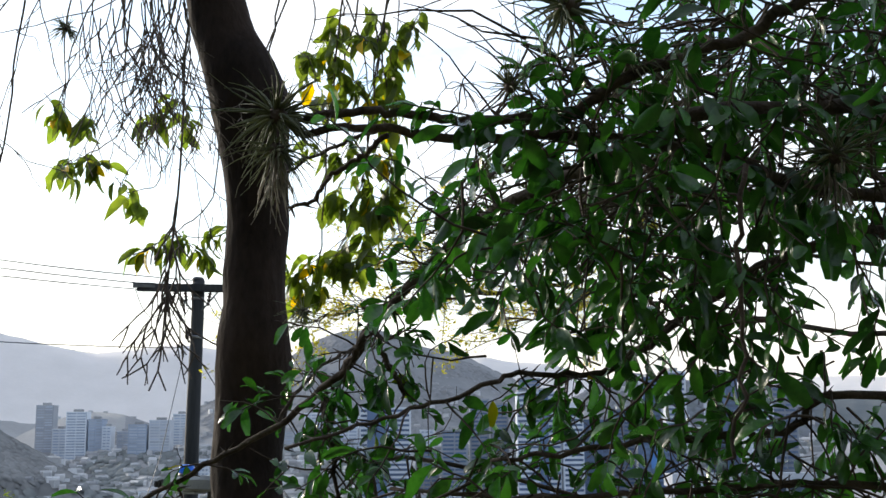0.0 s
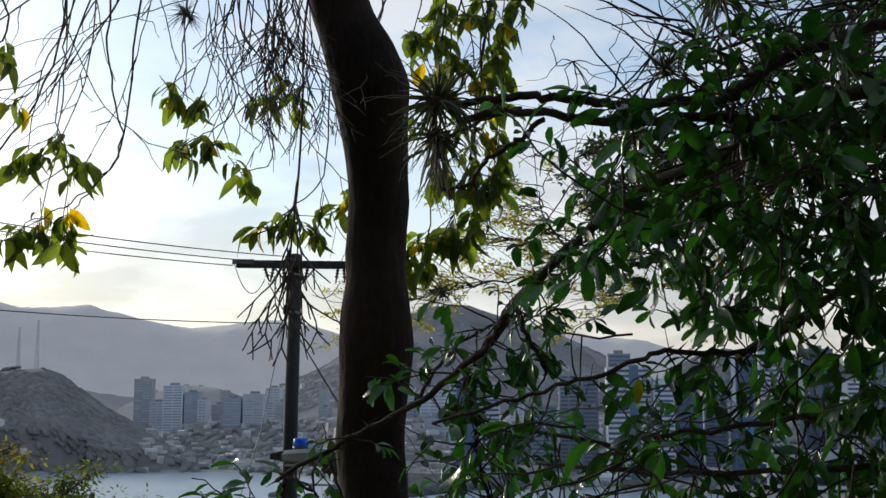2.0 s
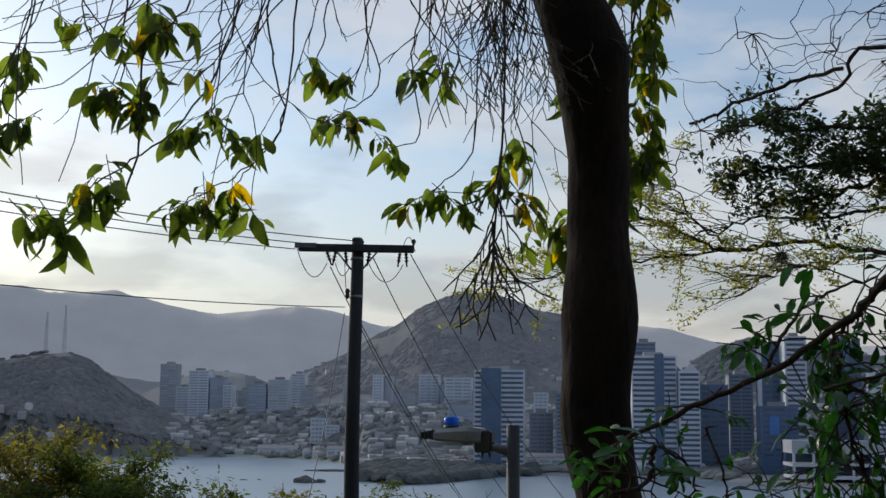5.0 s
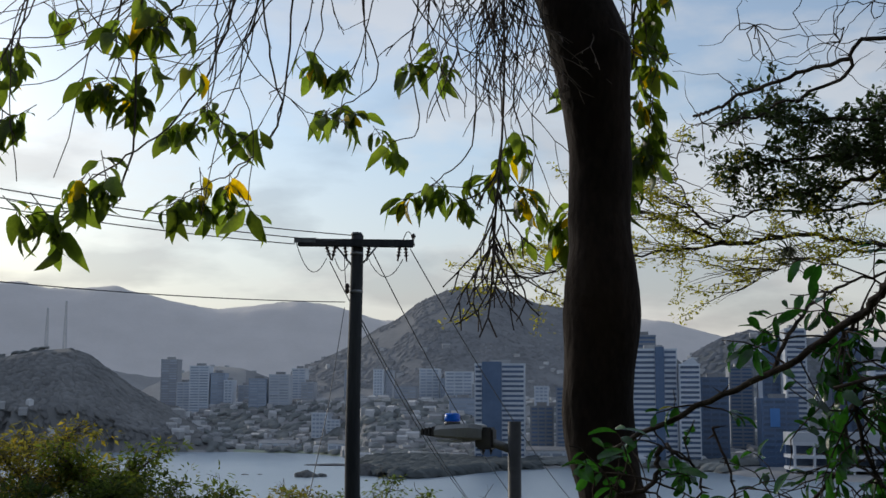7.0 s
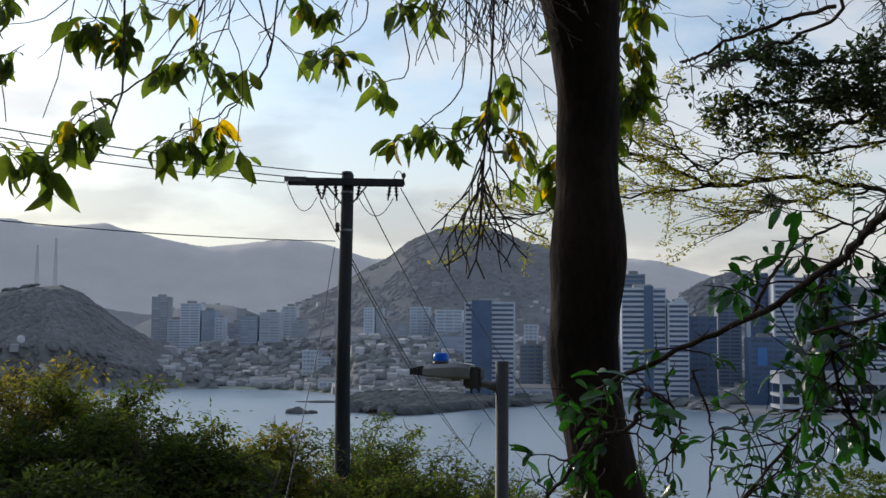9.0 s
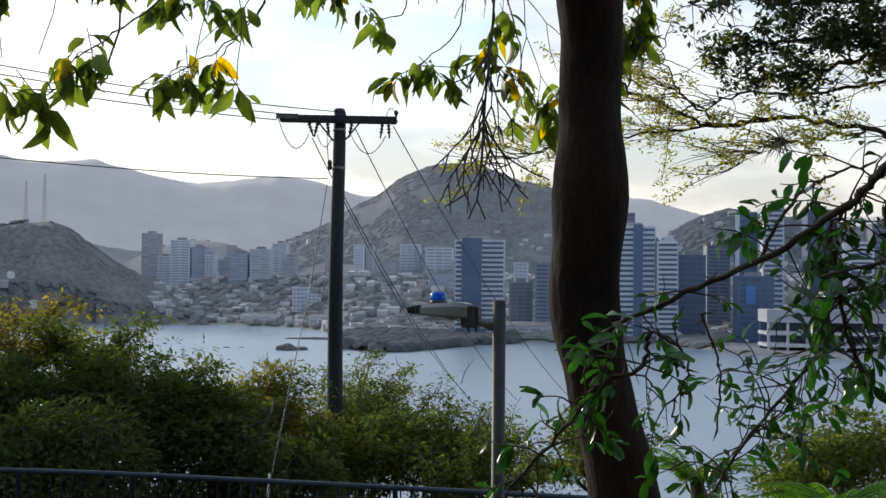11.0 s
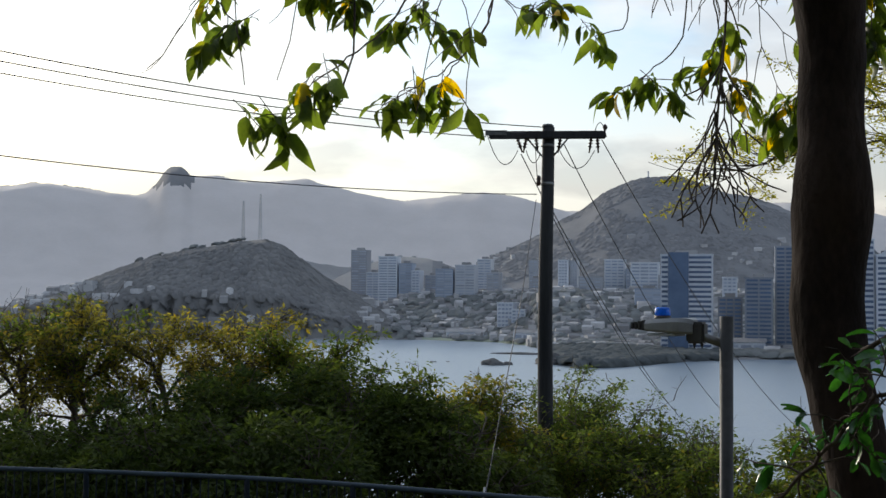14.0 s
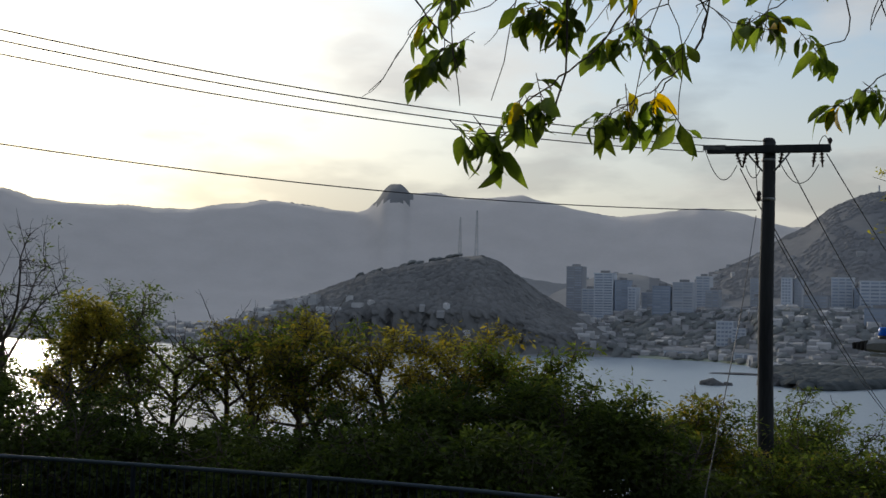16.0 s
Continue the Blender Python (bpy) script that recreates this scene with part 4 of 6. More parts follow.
def fence():
    """Blue painted railing: top rail, lower rail, posts and many thin bars."""
    a, m, b = Vector((-16.5, 9.6, -0.26)), Vector((-6.45, 11.45, -0.27)), Vector((0.8, 10.5, -0.27))
    pts = spline([a, (-11.5, 10.9, -0.27), m, (-3.5, 11.2, -0.27), b], 14)
    t = thing("fence", "blue painted steel railing with thin upright bars", "fence")
    rod("top_rail", pts, 0.026, M_FENCE, t, "round blue top rail", 10)
    rod("bottom_rail", [Vector(p) - Vector((0, 0, 0.92)) for p in pts], 0.02, M_FENCE, t, "", 8)
    v, f = tube([(0, 0, -0.92), (0, 0, 0)], 0.008, 5)
    bar = mesh_of("bar", v, f, M_BAR)
    v, f = tube([(0, 0, -1.3), (0, 0, 0)], 0.03, 8)
    post = mesh_of("fence_post", v, f, M_BAR)
    run = 0.0
    step = 0.105
    for p, q in zip(pts, pts[1:]):
        p, q = Vector(p), Vector(q)
        n = max(1, round((q - p).length / step))
        for k in range(n):
            part_mesh("bar", bar, t, at=Matrix.Translation(p.lerp(q, k / n)))
    for k in range(0, len(pts), 6):
        part_mesh("fence_post", post, t, at=Matrix.Translation(Vector(pts[k])))
    return t


fence()


# ---- leaves ----
def leaf_shape(length, width, fold=0.25, curl=0.25, tip=1.0, ragged=0.0, seed=0, swell=0.8, blunt=0.02):
    """Leaf blade along +x with a folded midrib and a curled tip, as vertices and faces."""
    rng = random.Random(seed)
    v, f = [], []
    stations = (0.0, 0.12, 0.3, 0.5, 0.7, 0.86, 1.0)
    for i, s in enumerate(stations):
        w = width * 0.5 * (math.sin(math.pi * s ** swell) ** 0.75 if 0 < s < 1 else (0.04, blunt)[s == 1])
        if s == 0.86:
            w *= 0.85 * tip
        z = -curl * length * s * s
        x = length * s * (1 - 0.18 * curl * s)
        a, b = w * (1 + ragged * rng.uniform(-1, 0.4)), w * (1 + ragged * rng.uniform(-1, 0.4))
        v += [(x, -a, z + fold * a), (x, 0, z), (x, b, z + fold * b)]
        if i:
            j = i * 3
            f += [(j - 3, j - 2, j + 1, j), (j - 2, j - 1, j + 2, j + 1)]
    return v, f


def leaf_pose(p, d, rng, size=1.0, flat=0.6):
    """A pose whose x runs along d, rolled at random about it, with the face more or less upwards."""
    d = Vector(d).normalized()
    up = Vector((rng.gauss(0, 1 - flat), rng.gauss(0, 1 - flat), 1.0))
    y = up.cross(d)
    y = y.normalized() if y.length > 1e-3 else d.orthogonal().normalized()
    z = d.cross(y)
    m = Matrix((d, y, z)).transposed().to_4x4()
    return Matrix.Translation(p) @ m @ Matrix.Diagonal((size, size, size, 1))


class Leaves:
    """Leaves of one plant: the first few hundred are parts of their own, the rest one joined part."""

    def __init__(self, shapes, mat, mat_joined, limit):
        self.shapes, self.mat_joined, self.limit = shapes, mat_joined, limit
        self.meshes = [mesh_of("leaf", v, f, mat) for v, f in shapes]
        self.singles, self.heap = [], Heap()

    def add(self, m, rng, single=True):
        k = rng.randrange(len(self.shapes))
        if single and len(self.singles) < self.limit:
            self.singles.append((k, m))
        else:
            v, f = self.shapes[k]
            self.heap.add([tuple(m @ Vector(q)) for q in v], f)

    def finish(self, parent):
        for k, m in self.singles:
            part_mesh("leaf", self.meshes[k], parent, at=m)
        if self.heap.v:
            tagged(part_mesh("foliage", self.heap.mesh("foliage", self.mat_joined), parent), kind="stuff")


def wander(p, d, length, rng, steps=6, bend=0.25, fall=0.0):
    """A crooked path from p."""
    p, d = Vector(p), Vector(d).normalized()
    out = [p.copy()]
    for _ in range(steps):
        d = (d + Vector((rng.gauss(0, bend), rng.gauss(0, bend), rng.gauss(0, bend) - fall))).normalized()
        p = p + d * (length / steps)
        out.append(p.copy())
    return out


# ---- the big-leaved tree with the straight trunk ----
def big_leaved_tree():
    rng = random.Random(21)
    x0, y0 = -0.56, 3.85
    t = thing("big_leaved_tree", "tree with a smooth dark trunk and drooping broad yellowing leaves", "tree")
    prof = [(-0.42, height(-0.42, y0) - 0.1, 0.17), (-0.46, 0.5, 0.135), (-0.514, 0.94, 0.112), (-0.573, 1.18, 0.098), (-0.615, 1.36, 0.1), (-0.643, 1.54, 0.108), (-0.64, 1.72, 0.11), (-0.631, 1.9, 0.121),
            (-0.628, 1.97, 0.117), (-0.625, 2.1, 0.101), (-0.628, 2.25, 0.1), (-0.632, 2.42, 0.106), (-0.64, 2.6, 0.118), (-0.655, 2.76, 0.134), (-0.69, 2.88, 0.122), (-0.74, 3.0, 0.106), (-0.78, 3.13, 0.1),
            (-0.84, 3.35, 0.1), (-0.9, 3.7, 0.095), (-0.95, 4.2, 0.085)]
    path = spline([(x, y0 + 0.012 * math.sin(i * 1.3), z) for i, (x, z, r) in enumerate(prof)], 4)
    rad = np.interp(np.linspace(0, len(prof) - 1, len(path)), range(len(prof)), [r for *_, r in prof])
    v, f = tube(path, rad, 28)
    v = [tuple(Vector(p) + 0.006 * Vector((noise.noise(Vector(p) * 9), noise.noise(Vector(p) * 9 + Vector((5, 0, 0))), 0)) + 0.012 * Vector((noise.noise(Vector(p) * 3.1), 0, 0))) for p in v]
    part_mesh("trunk", mesh_of("trunk", v, f, M_BARK), t)
    top = Vector((-0.95, 3.85, 4.2))
    limbs = [[top, (-1.3, 4.4, 4.5), (-1.9, 5.0, 4.55), (-2.6, 5.4, 4.5), (-3.3, 5.2, 4.3)],
             [(-0.92, 3.85, 3.9), (-0.9, 4.6, 4.2), (-0.85, 5.4, 4.4), (-0.8, 6.1, 4.2)],
             [top, (-1.5, 3.9, 4.5), (-2.3, 4.2, 4.45), (-3.1, 4.4, 4.2)],
             [top, (-0.7, 4.2, 4.6), (-0.3, 5.0, 4.7), (0.3, 5.9, 4.5)]]
    for q in limbs:
        p = spline(q, 6)
        v, f = tube(p, np.linspace(0.055, 0.018, len(p)), 9)
        part_mesh("limb", mesh_of("limb", v, f, M_BARK), t)
    shapes = [leaf_shape(0.125, 0.062, 0.4, 0.6, 1.15, 0.1, 1, 1.05), leaf_shape(0.11, 0.058, 0.55, 0.9, 1.2, 0.1, 2, 1.1), leaf_shape(0.135, 0.068, 0.3, 0.45, 1.1, 0.22, 3, 1.05),
              leaf_shape(0.095, 0.044, 0.6, 0.3, 1.2, 0.1, 4, 1.15), leaf_shape(0.12, 0.058, 0.7, 1.1, 1.1, 0.2, 5, 1.0), leaf_shape(0.115, 0.054, 0.9, 0.75, 1.2, 0.22, 6, 1.1)]
    leaves = Leaves(shapes, M_LEAF, M_LEAF_J, 300)
    twigs = Heap()

    def cluster(p, n, spread=0.08, out=(0, 0, 0)):
        """A drooping shoot whose leaves spread all round it and arch downwards."""
        lead = Vector((rng.gauss(0, 1), rng.gauss(0, 0.6), rng.uniform(-0.9, -0.1))).normalized()
        shoot = [Vector(p) - lead * spread * 1.2 + Vector((0, 0, 0.03)), Vector(p), Vector(p) + lead * spread * 0.9 - Vector((0, 0, 0.025))]
        twigs.tube(shoot, 0.0022, 4)
        for k in range(n):
            s = rng.random() ** 0.7 * 1.999
            q = shoot[int(s)].lerp(shoot[int(s) + 1], s - int(s))
            a = k * 2.4 + rng.uniform(-0.5, 0.5)
            d = Vector((math.cos(a), math.sin(a) * 0.7, rng.uniform(-1.5, 0.15))) + lead * 0.35 + Vector(out)
            e = q + d.normalized() * rng.uniform(0.012, 0.035)
            twigs.tube([q, e], 0.0014, 4)
            leaves.add(leaf_pose(e, d, rng, rng.choice((0.45, 0.65, 0.8, 0.9, 1.0, 1.1)) * rng.uniform(0.9, 1.1), 0.45), rng)

    # drooping leafy twigs: each a path from the limbs above to its hanging end, with clusters near the end
    for path, ends in (
            ([(-1.9, 5.1, 4.5), (-2.09, 5.20, 3.64), (-2.10, 5.25, 3.27), (-2.03, 5.25, 2.93), (-2.16, 5.20, 2.71), (-2.30, 5.20, 2.62), (-2.47, 5.20, 2.53)], (((0, 0, 0), 7), ((0.09, 0, 0.02), 5))),
            ([(-2.03, 5.25, 2.93), (-2.11, 5.25, 2.79), (-2.20, 5.25, 2.68), (-2.27, 5.20, 2.54)], (((0.02, 0, 0), 7),)),
            ([(-2.3, 5.2, 4.5), (-2.39, 5.40, 3.73), (-2.39, 5.40, 3.41), (-2.40, 5.40, 3.07), (-2.45, 5.40, 2.98)], (((0, 0, 0), 6), ((0.12, 0, -0.06), 5), ((-0.12, 0, -0.05), 4))),
            ([(-2.7, 4.3, 4.4), (-2.25, 4.40, 3.37), (-2.27, 4.40, 3.13), (-2.35, 4.40, 3.11)], (((0, 0, 0), 6), ((-0.1, 0, 0.02), 4), ((0.05, 0, 0.03), 4))),
            ([(-2.8, 4.3, 4.4), (-2.54, 4.50, 3.41), (-2.53, 4.50, 3.12), (-2.51, 4.50, 2.86)], (((0, 0, 0), 8), ((-0.1, 0, 0.02), 6), ((0.1, 0, 0.02), 5))),
            ([(-2.10, 4.60, 3.12), (-2.26, 4.50, 2.74), (-2.42, 4.40, 2.56), (-2.54, 4.36, 2.47), (-2.60, 4.36, 2.44)], (((0, 0, 0), 7), ((0.1, 0, 0.03), 6))),
            ([(-2.43, 4.40, 2.46), (-2.60, 4.38, 2.36), (-2.69, 4.36, 2.31)], (((0, 0, 0), 8), ((-0.1, 0, 0), 5))),
            ([(-3.0, 4.4, 4.2), (-3.01, 4.70, 3.49), (-3.02, 4.70, 3.19), (-3.04, 4.70, 3.06)], (((0, 0, 0), 7), ((-0.1, 0, -0.12), 5))),
            ([(-3.1, 4.4, 4.2), (-3.30, 4.70, 3.24), (-3.08, 4.60, 2.86), (-2.98, 4.60, 2.77)], (((0, 0, 0), 8), ((-0.1, 0, -0.05), 6))),
            ([(-1.2, 5.4, 4.5), (-1.93, 6.10, 3.98), (-2.03, 6.10, 3.57), (-2.07, 6.10, 3.44)], (((0, 0, 0), 7), ((0.14, 0, -0.06), 6))),
            ([(-1.80, 6.10, 3.69), (-1.71, 6.10, 3.36), (-1.88, 6.10, 3.20), (-2.00, 6.10, 3.14)], (((0, 0, 0), 7), ((0.12, 0, 0.02), 6))),
            ([(-1.53, 6.00, 3.46), (-1.48, 6.00, 3.04), (-1.64, 6.00, 2.96)], (((0, 0, 0), 7),)),
            ([(-1.17, 6.00, 3.46), (-1.21, 6.00, 2.94), (-1.37, 6.00, 2.77), (-1.48, 6.00, 2.69)], (((0, 0, 0), 7), ((0.13, 0, 0.02), 6), ((0.26, 0, 0.02), 5))),
            ([(-0.8, 6.1, 4.2), (-1.05, 6.00, 3.37), (-1.03, 6.00, 2.97), (-1.07, 6.00, 2.82)], (((0, 0, 0), 8), ((0.1, 0, 0.12), 7), ((0.1, 0, -0.1), 5))),
            ([(-0.99, 6.00, 3.21), (-0.90, 6.00, 2.82), (-0.91, 6.00, 2.65)], (((0, 0, 0), 5), ((0.0, 0, -0.16), 3))),
            ([(-1.38, 5.90, 3.99), (-1.34, 5.90, 3.68), (-1.51, 5.90, 3.34)], (((0, 0, 0), 6), ((0.16, 0, 0.03), 6))),
            ([(-0.5, 5.6, 4.6), (-0.69, 6.00, 4.17), (-0.69, 6.00, 3.85), (-0.74, 6.00, 3.69)], (((0, 0, 0), 7), ((0.15, 0, 0.05), 7), ((0.3, 0, 0.1), 7))),
            ([(-0.57, 6.00, 4.10), (-0.45, 6.00, 3.79), (-0.40, 6.00, 3.45)], (((0, 0, 0), 8), ((0.1, 0, 0.15), 7), ((-0.15, 0, 0.12), 7))),
            ([(-0.40, 6.00, 3.45), (-0.41, 6.00, 3.17), (-0.44, 6.00, 2.93)], (((0, 0, 0), 8), ((0.12, 0, -0.02), 7), ((-0.12, 0, 0.05), 6))),
            ([(-0.41, 6.00, 3.17), (-0.49, 6.00, 2.81), (-0.58, 6.00, 2.61)], (((0, 0, 0), 8), ((-0.14, 0, -0.04), 7), ((0.16, 0, 0.02), 7))),
            ([(0.2, 5.9, 4.5), (-0.27, 6.00, 4.23), (-0.24, 6.00, 3.98), (-0.27, 6.00, 3.76)], (((0, 0, 0), 6), ((0.1, 0, 0.1), 6))),
            ([(-0.66, 6.00, 2.55), (-0.70, 6.00, 2.46)], (((0, 0, 0), 6),)),
            ([(-0.58, 6.10, 4.21), (-0.55, 6.10, 3.98), (-0.58, 6.10, 3.92)], (((0, 0, 0), 7), ((0.2, 0, 0.0), 7), ((-0.1, 0, -0.15), 6))),
            ([(-0.45, 6.10, 3.83), (-0.33, 6.10, 3.67), (-0.30, 6.10, 3.57)], (((0, 0, 0), 6), ((-0.2, 0, 0.0), 6), ((-0.35, 0, -0.1), 6))),
            ([(-0.42, 6.10, 3.20), (-0.29, 6.10, 2.99), (-0.27, 6.10, 2.87)], (((0, 0, 0), 5), ((-0.15, 0, -0.1), 6), ((-0.3, 0, -0.2), 6))),
            ([(-0.57, 6.10, 3.48), (-0.66, 6.10, 3.32), (-0.69, 6.10, 3.20)], (((0, 0, 0), 6), ((0.15, 0, 0.02), 6))),
            ([(-0.37, 6.00, 3.86), (-0.32, 6.00, 3.55), (-0.29, 6.00, 3.19), (-0.31, 6.00, 2.89)], (((0, 0, 0), 6), ((0.02, 0, 0.14), 6), ((0.0, 0, 0.28), 6), ((0.04, 0, 0.45), 7), ((-0.1, 0, 0.2), 5)))):
        if path[0][2] < 3.8:
            path = [(path[0][0] + 0.12, path[0][1], 4.1), (path[0][0] + 0.05, path[0][1], (path[0][2] + 4.1) / 2), *path]
        p = [Vector(q) for q in spline(path, 5)]
        p = [q + Vector((rng.gauss(0, 0.006), rng.gauss(0, 0.006), rng.gauss(0, 0.006))) for q in p]
        twigs.tube(p, np.linspace(0.0058, 0.0028, len(p)), 5)
        for off, n in ends:
            e = p[-1] + Vector(off)
            if any(off):
                twigs.tube([p[-1 - min(3, len(p) - 1)], (p[-1] + e) / 2 + Vector((0, 0, 0.02)), e], 0.0025, 4)
            cluster(e, round(n * 2.8), 0.08)
    # long bare hanging twigs, mostly kinked, a few with a last green tip
    for k in range(28):
        x = rng.uniform(-2.9, -1.6) if rng.random() < 0.75 else rng.uniform(-1.6, -1.2)
        y = rng.uniform(4.3, 5.6)
        at, lean, bow = Vector((x, y, 1.6 + (y + 0.2) * rng.uniform(0.40, 0.46))), rng.uniform(-0.7, 0.15), rng.gauss(-0.03, 0.08)
        p = [at.copy()]
        step = rng.uniform(0.045, 0.1)
        for _ in range(14):
            lean += bow + rng.gauss(0, 0.13)
            at = at + Vector((math.sin(lean), rng.gauss(0, 0.12), -math.cos(lean))) * step
            p.append(at.copy())
        twigs.tube(p, np.linspace(0.0042, 0.002, len(p)), 4)
        for j in (4, 7, 9, 11):
            if rng.random() < 0.6:
                q = wander(p[j], (rng.gauss(-0.4, 0.7), rng.gauss(0, 0.5), -0.8), rng.uniform(0.08, 0.3), rng, 6, 0.25, 0.05)
                twigs.tube(q, np.linspace(0.0028, 0.0014, len(q)), 4)
        if rng.random() < 0.3:
            cluster(p[-1], 5, 0.04)
    tagged(part_mesh("twig_work", twigs.mesh("twig_work", M_TWIG), t, "thin grey-brown hanging twigs"), kind="stuff")
    leaves.finish(t)
    return t


big_leaved_tree()


def hanging_stems():
    """A curtain of thin forking leafless stems that hangs down beside the trunk."""
    rng = random.Random(5)
    t = thing("hanging_stem_plant", "curtain of thin forking leafless stems hanging from above", "hanging plant")

    def fork(h, p, d, length, r, depth):
        q = wander(p, d, length, rng, 3, 0.1, 0.05)
        h.tube(q, [r, r, r * 0.9, r * 0.8], 4)
        if depth:
            for s in (-1, 1):
                dd = (q[-1] - q[-2]).normalized() + Vector((s * rng.uniform(0.2, 0.5), rng.gauss(0, 0.35), 0.0))
                if rng.random() < 0.85:
                    fork(h, q[-1], dd, length * rng.uniform(0.6, 0.95), r * 0.9, depth - 1)

    for x, z, reach in ((-1.14, 3.05, 3), (-1.1, 3.1, 4), (-1.06, 3.1, 3), (-1.02, 3.12, 4), (-0.99, 3.05, 5), (-0.96, 3.1, 5), (-0.93, 3.1, 4), (-0.9, 3.1, 5), (-0.87, 3.05, 4), (-0.95, 3.12, 4), (-0.91, 3.12, 3)):
        h = Heap()
        for _ in range(3):
            fork(h, (x + rng.gauss(0, 0.03), 3.68 + rng.gauss(0, 0.07), z + rng.uniform(-0.05, 0.15)), (0.05, rng.gauss(0, 0.1), -1), rng.uniform(0.11, 0.19), 0.0026, reach)
        tagged(part_mesh("stem", h.mesh("stem", M_TWIG), t), kind="stuff")
    # the longest spray, which reaches down beside the pole
    h = Heap()
    p = spline([(-0.92, 4.15, 3.35), (-0.95, 4.15, 3.07), (-0.95, 4.15, 2.83), (-0.96, 4.15, 2.54), (-0.98, 4.15, 2.31), (-0.99, 4.15, 2.17)], 4)
    h.tube(p, np.linspace(0.005, 0.004, len(p)), 5)
    for start in (12, 15, 17, 19, 20, 20):
        for _ in range(3):
            fork(h, p[start], (rng.uniform(-0.7, 0.6), rng.gauss(0, 0.3), -1), rng.uniform(0.08, 0.14), 0.0036, 2)
    q = spline([(-0.99, 4.15, 2.17), (-1.00, 4.15, 1.99), (-1.01, 4.15, 1.91)], 3)
    h.tube(q, 0.0036, 4)
    for e in ((-1.04, 4.15, 1.84), (-0.98, 4.15, 1.84)):
        h.tube([q[-1], e], 0.003, 4)
    tagged(part_mesh("stem", h.mesh("stem", M_TWIG), t, "long forked stem"), kind="stuff")
    return t


hanging_stems()


# ---- the leathery-leaved tree close by, with its air plants ----
def air_plant(p, size, n, label, down=0.0, seed=0, dead=0):
    """Rosette of long thin pointed leaves about a dark core, with a tuft of dry ones below."""
    rng = random.Random(seed)
    t = thing("air_plant", label, "plant", p, "air plants on the branches")
    bm = bmesh.new()
    bmesh.ops.create_icosphere(bm, subdivisions=2, radius=size * 0.16)
    for v in bm.verts:
        v.co *= 1 + 0.4 * noise.noise(v.co * 30)
    part("core", bm, M_THORN, t, "dark rooted core", True)
    h = Heap()
    for k in range(n):
        d = Vector((rng.gauss(0, 1), rng.gauss(0, 1), rng.gauss(0.1 - down, 0.9))).normalized()
        q = wander(d * size * 0.1, d, size * rng.uniform(0.5, 1.15), rng, 5, 0.13, 0.12)
        h.tube(q, [size * 0.022, size * 0.02, size * 0.016, size * 0.011, size * 0.006, 0.0004], 4)
    tagged(part_mesh("rosette", h.mesh("rosette", M_AIR), t, "grey-green pointed leaves"), kind="stuff")
    if dead:
        h = Heap()
        for k in range(dead):
            q = wander((rng.gauss(0, size * 0.07), rng.gauss(0, size * 0.07), -size * 0.15), (rng.gauss(0, 0.15), rng.gauss(0, 0.15), -1), size * rng.uniform(0.7, 1.5), rng, 6, 0.12)
            h.tube(q, [size * 0.014] * 5 + [size * 0.008, 0.0005], 4)
        tagged(part_mesh("dry_leaves", h.mesh("dry_leaves", M_DEAD), t, "withered pale hanging leaves"), kind="stuff")
    return t


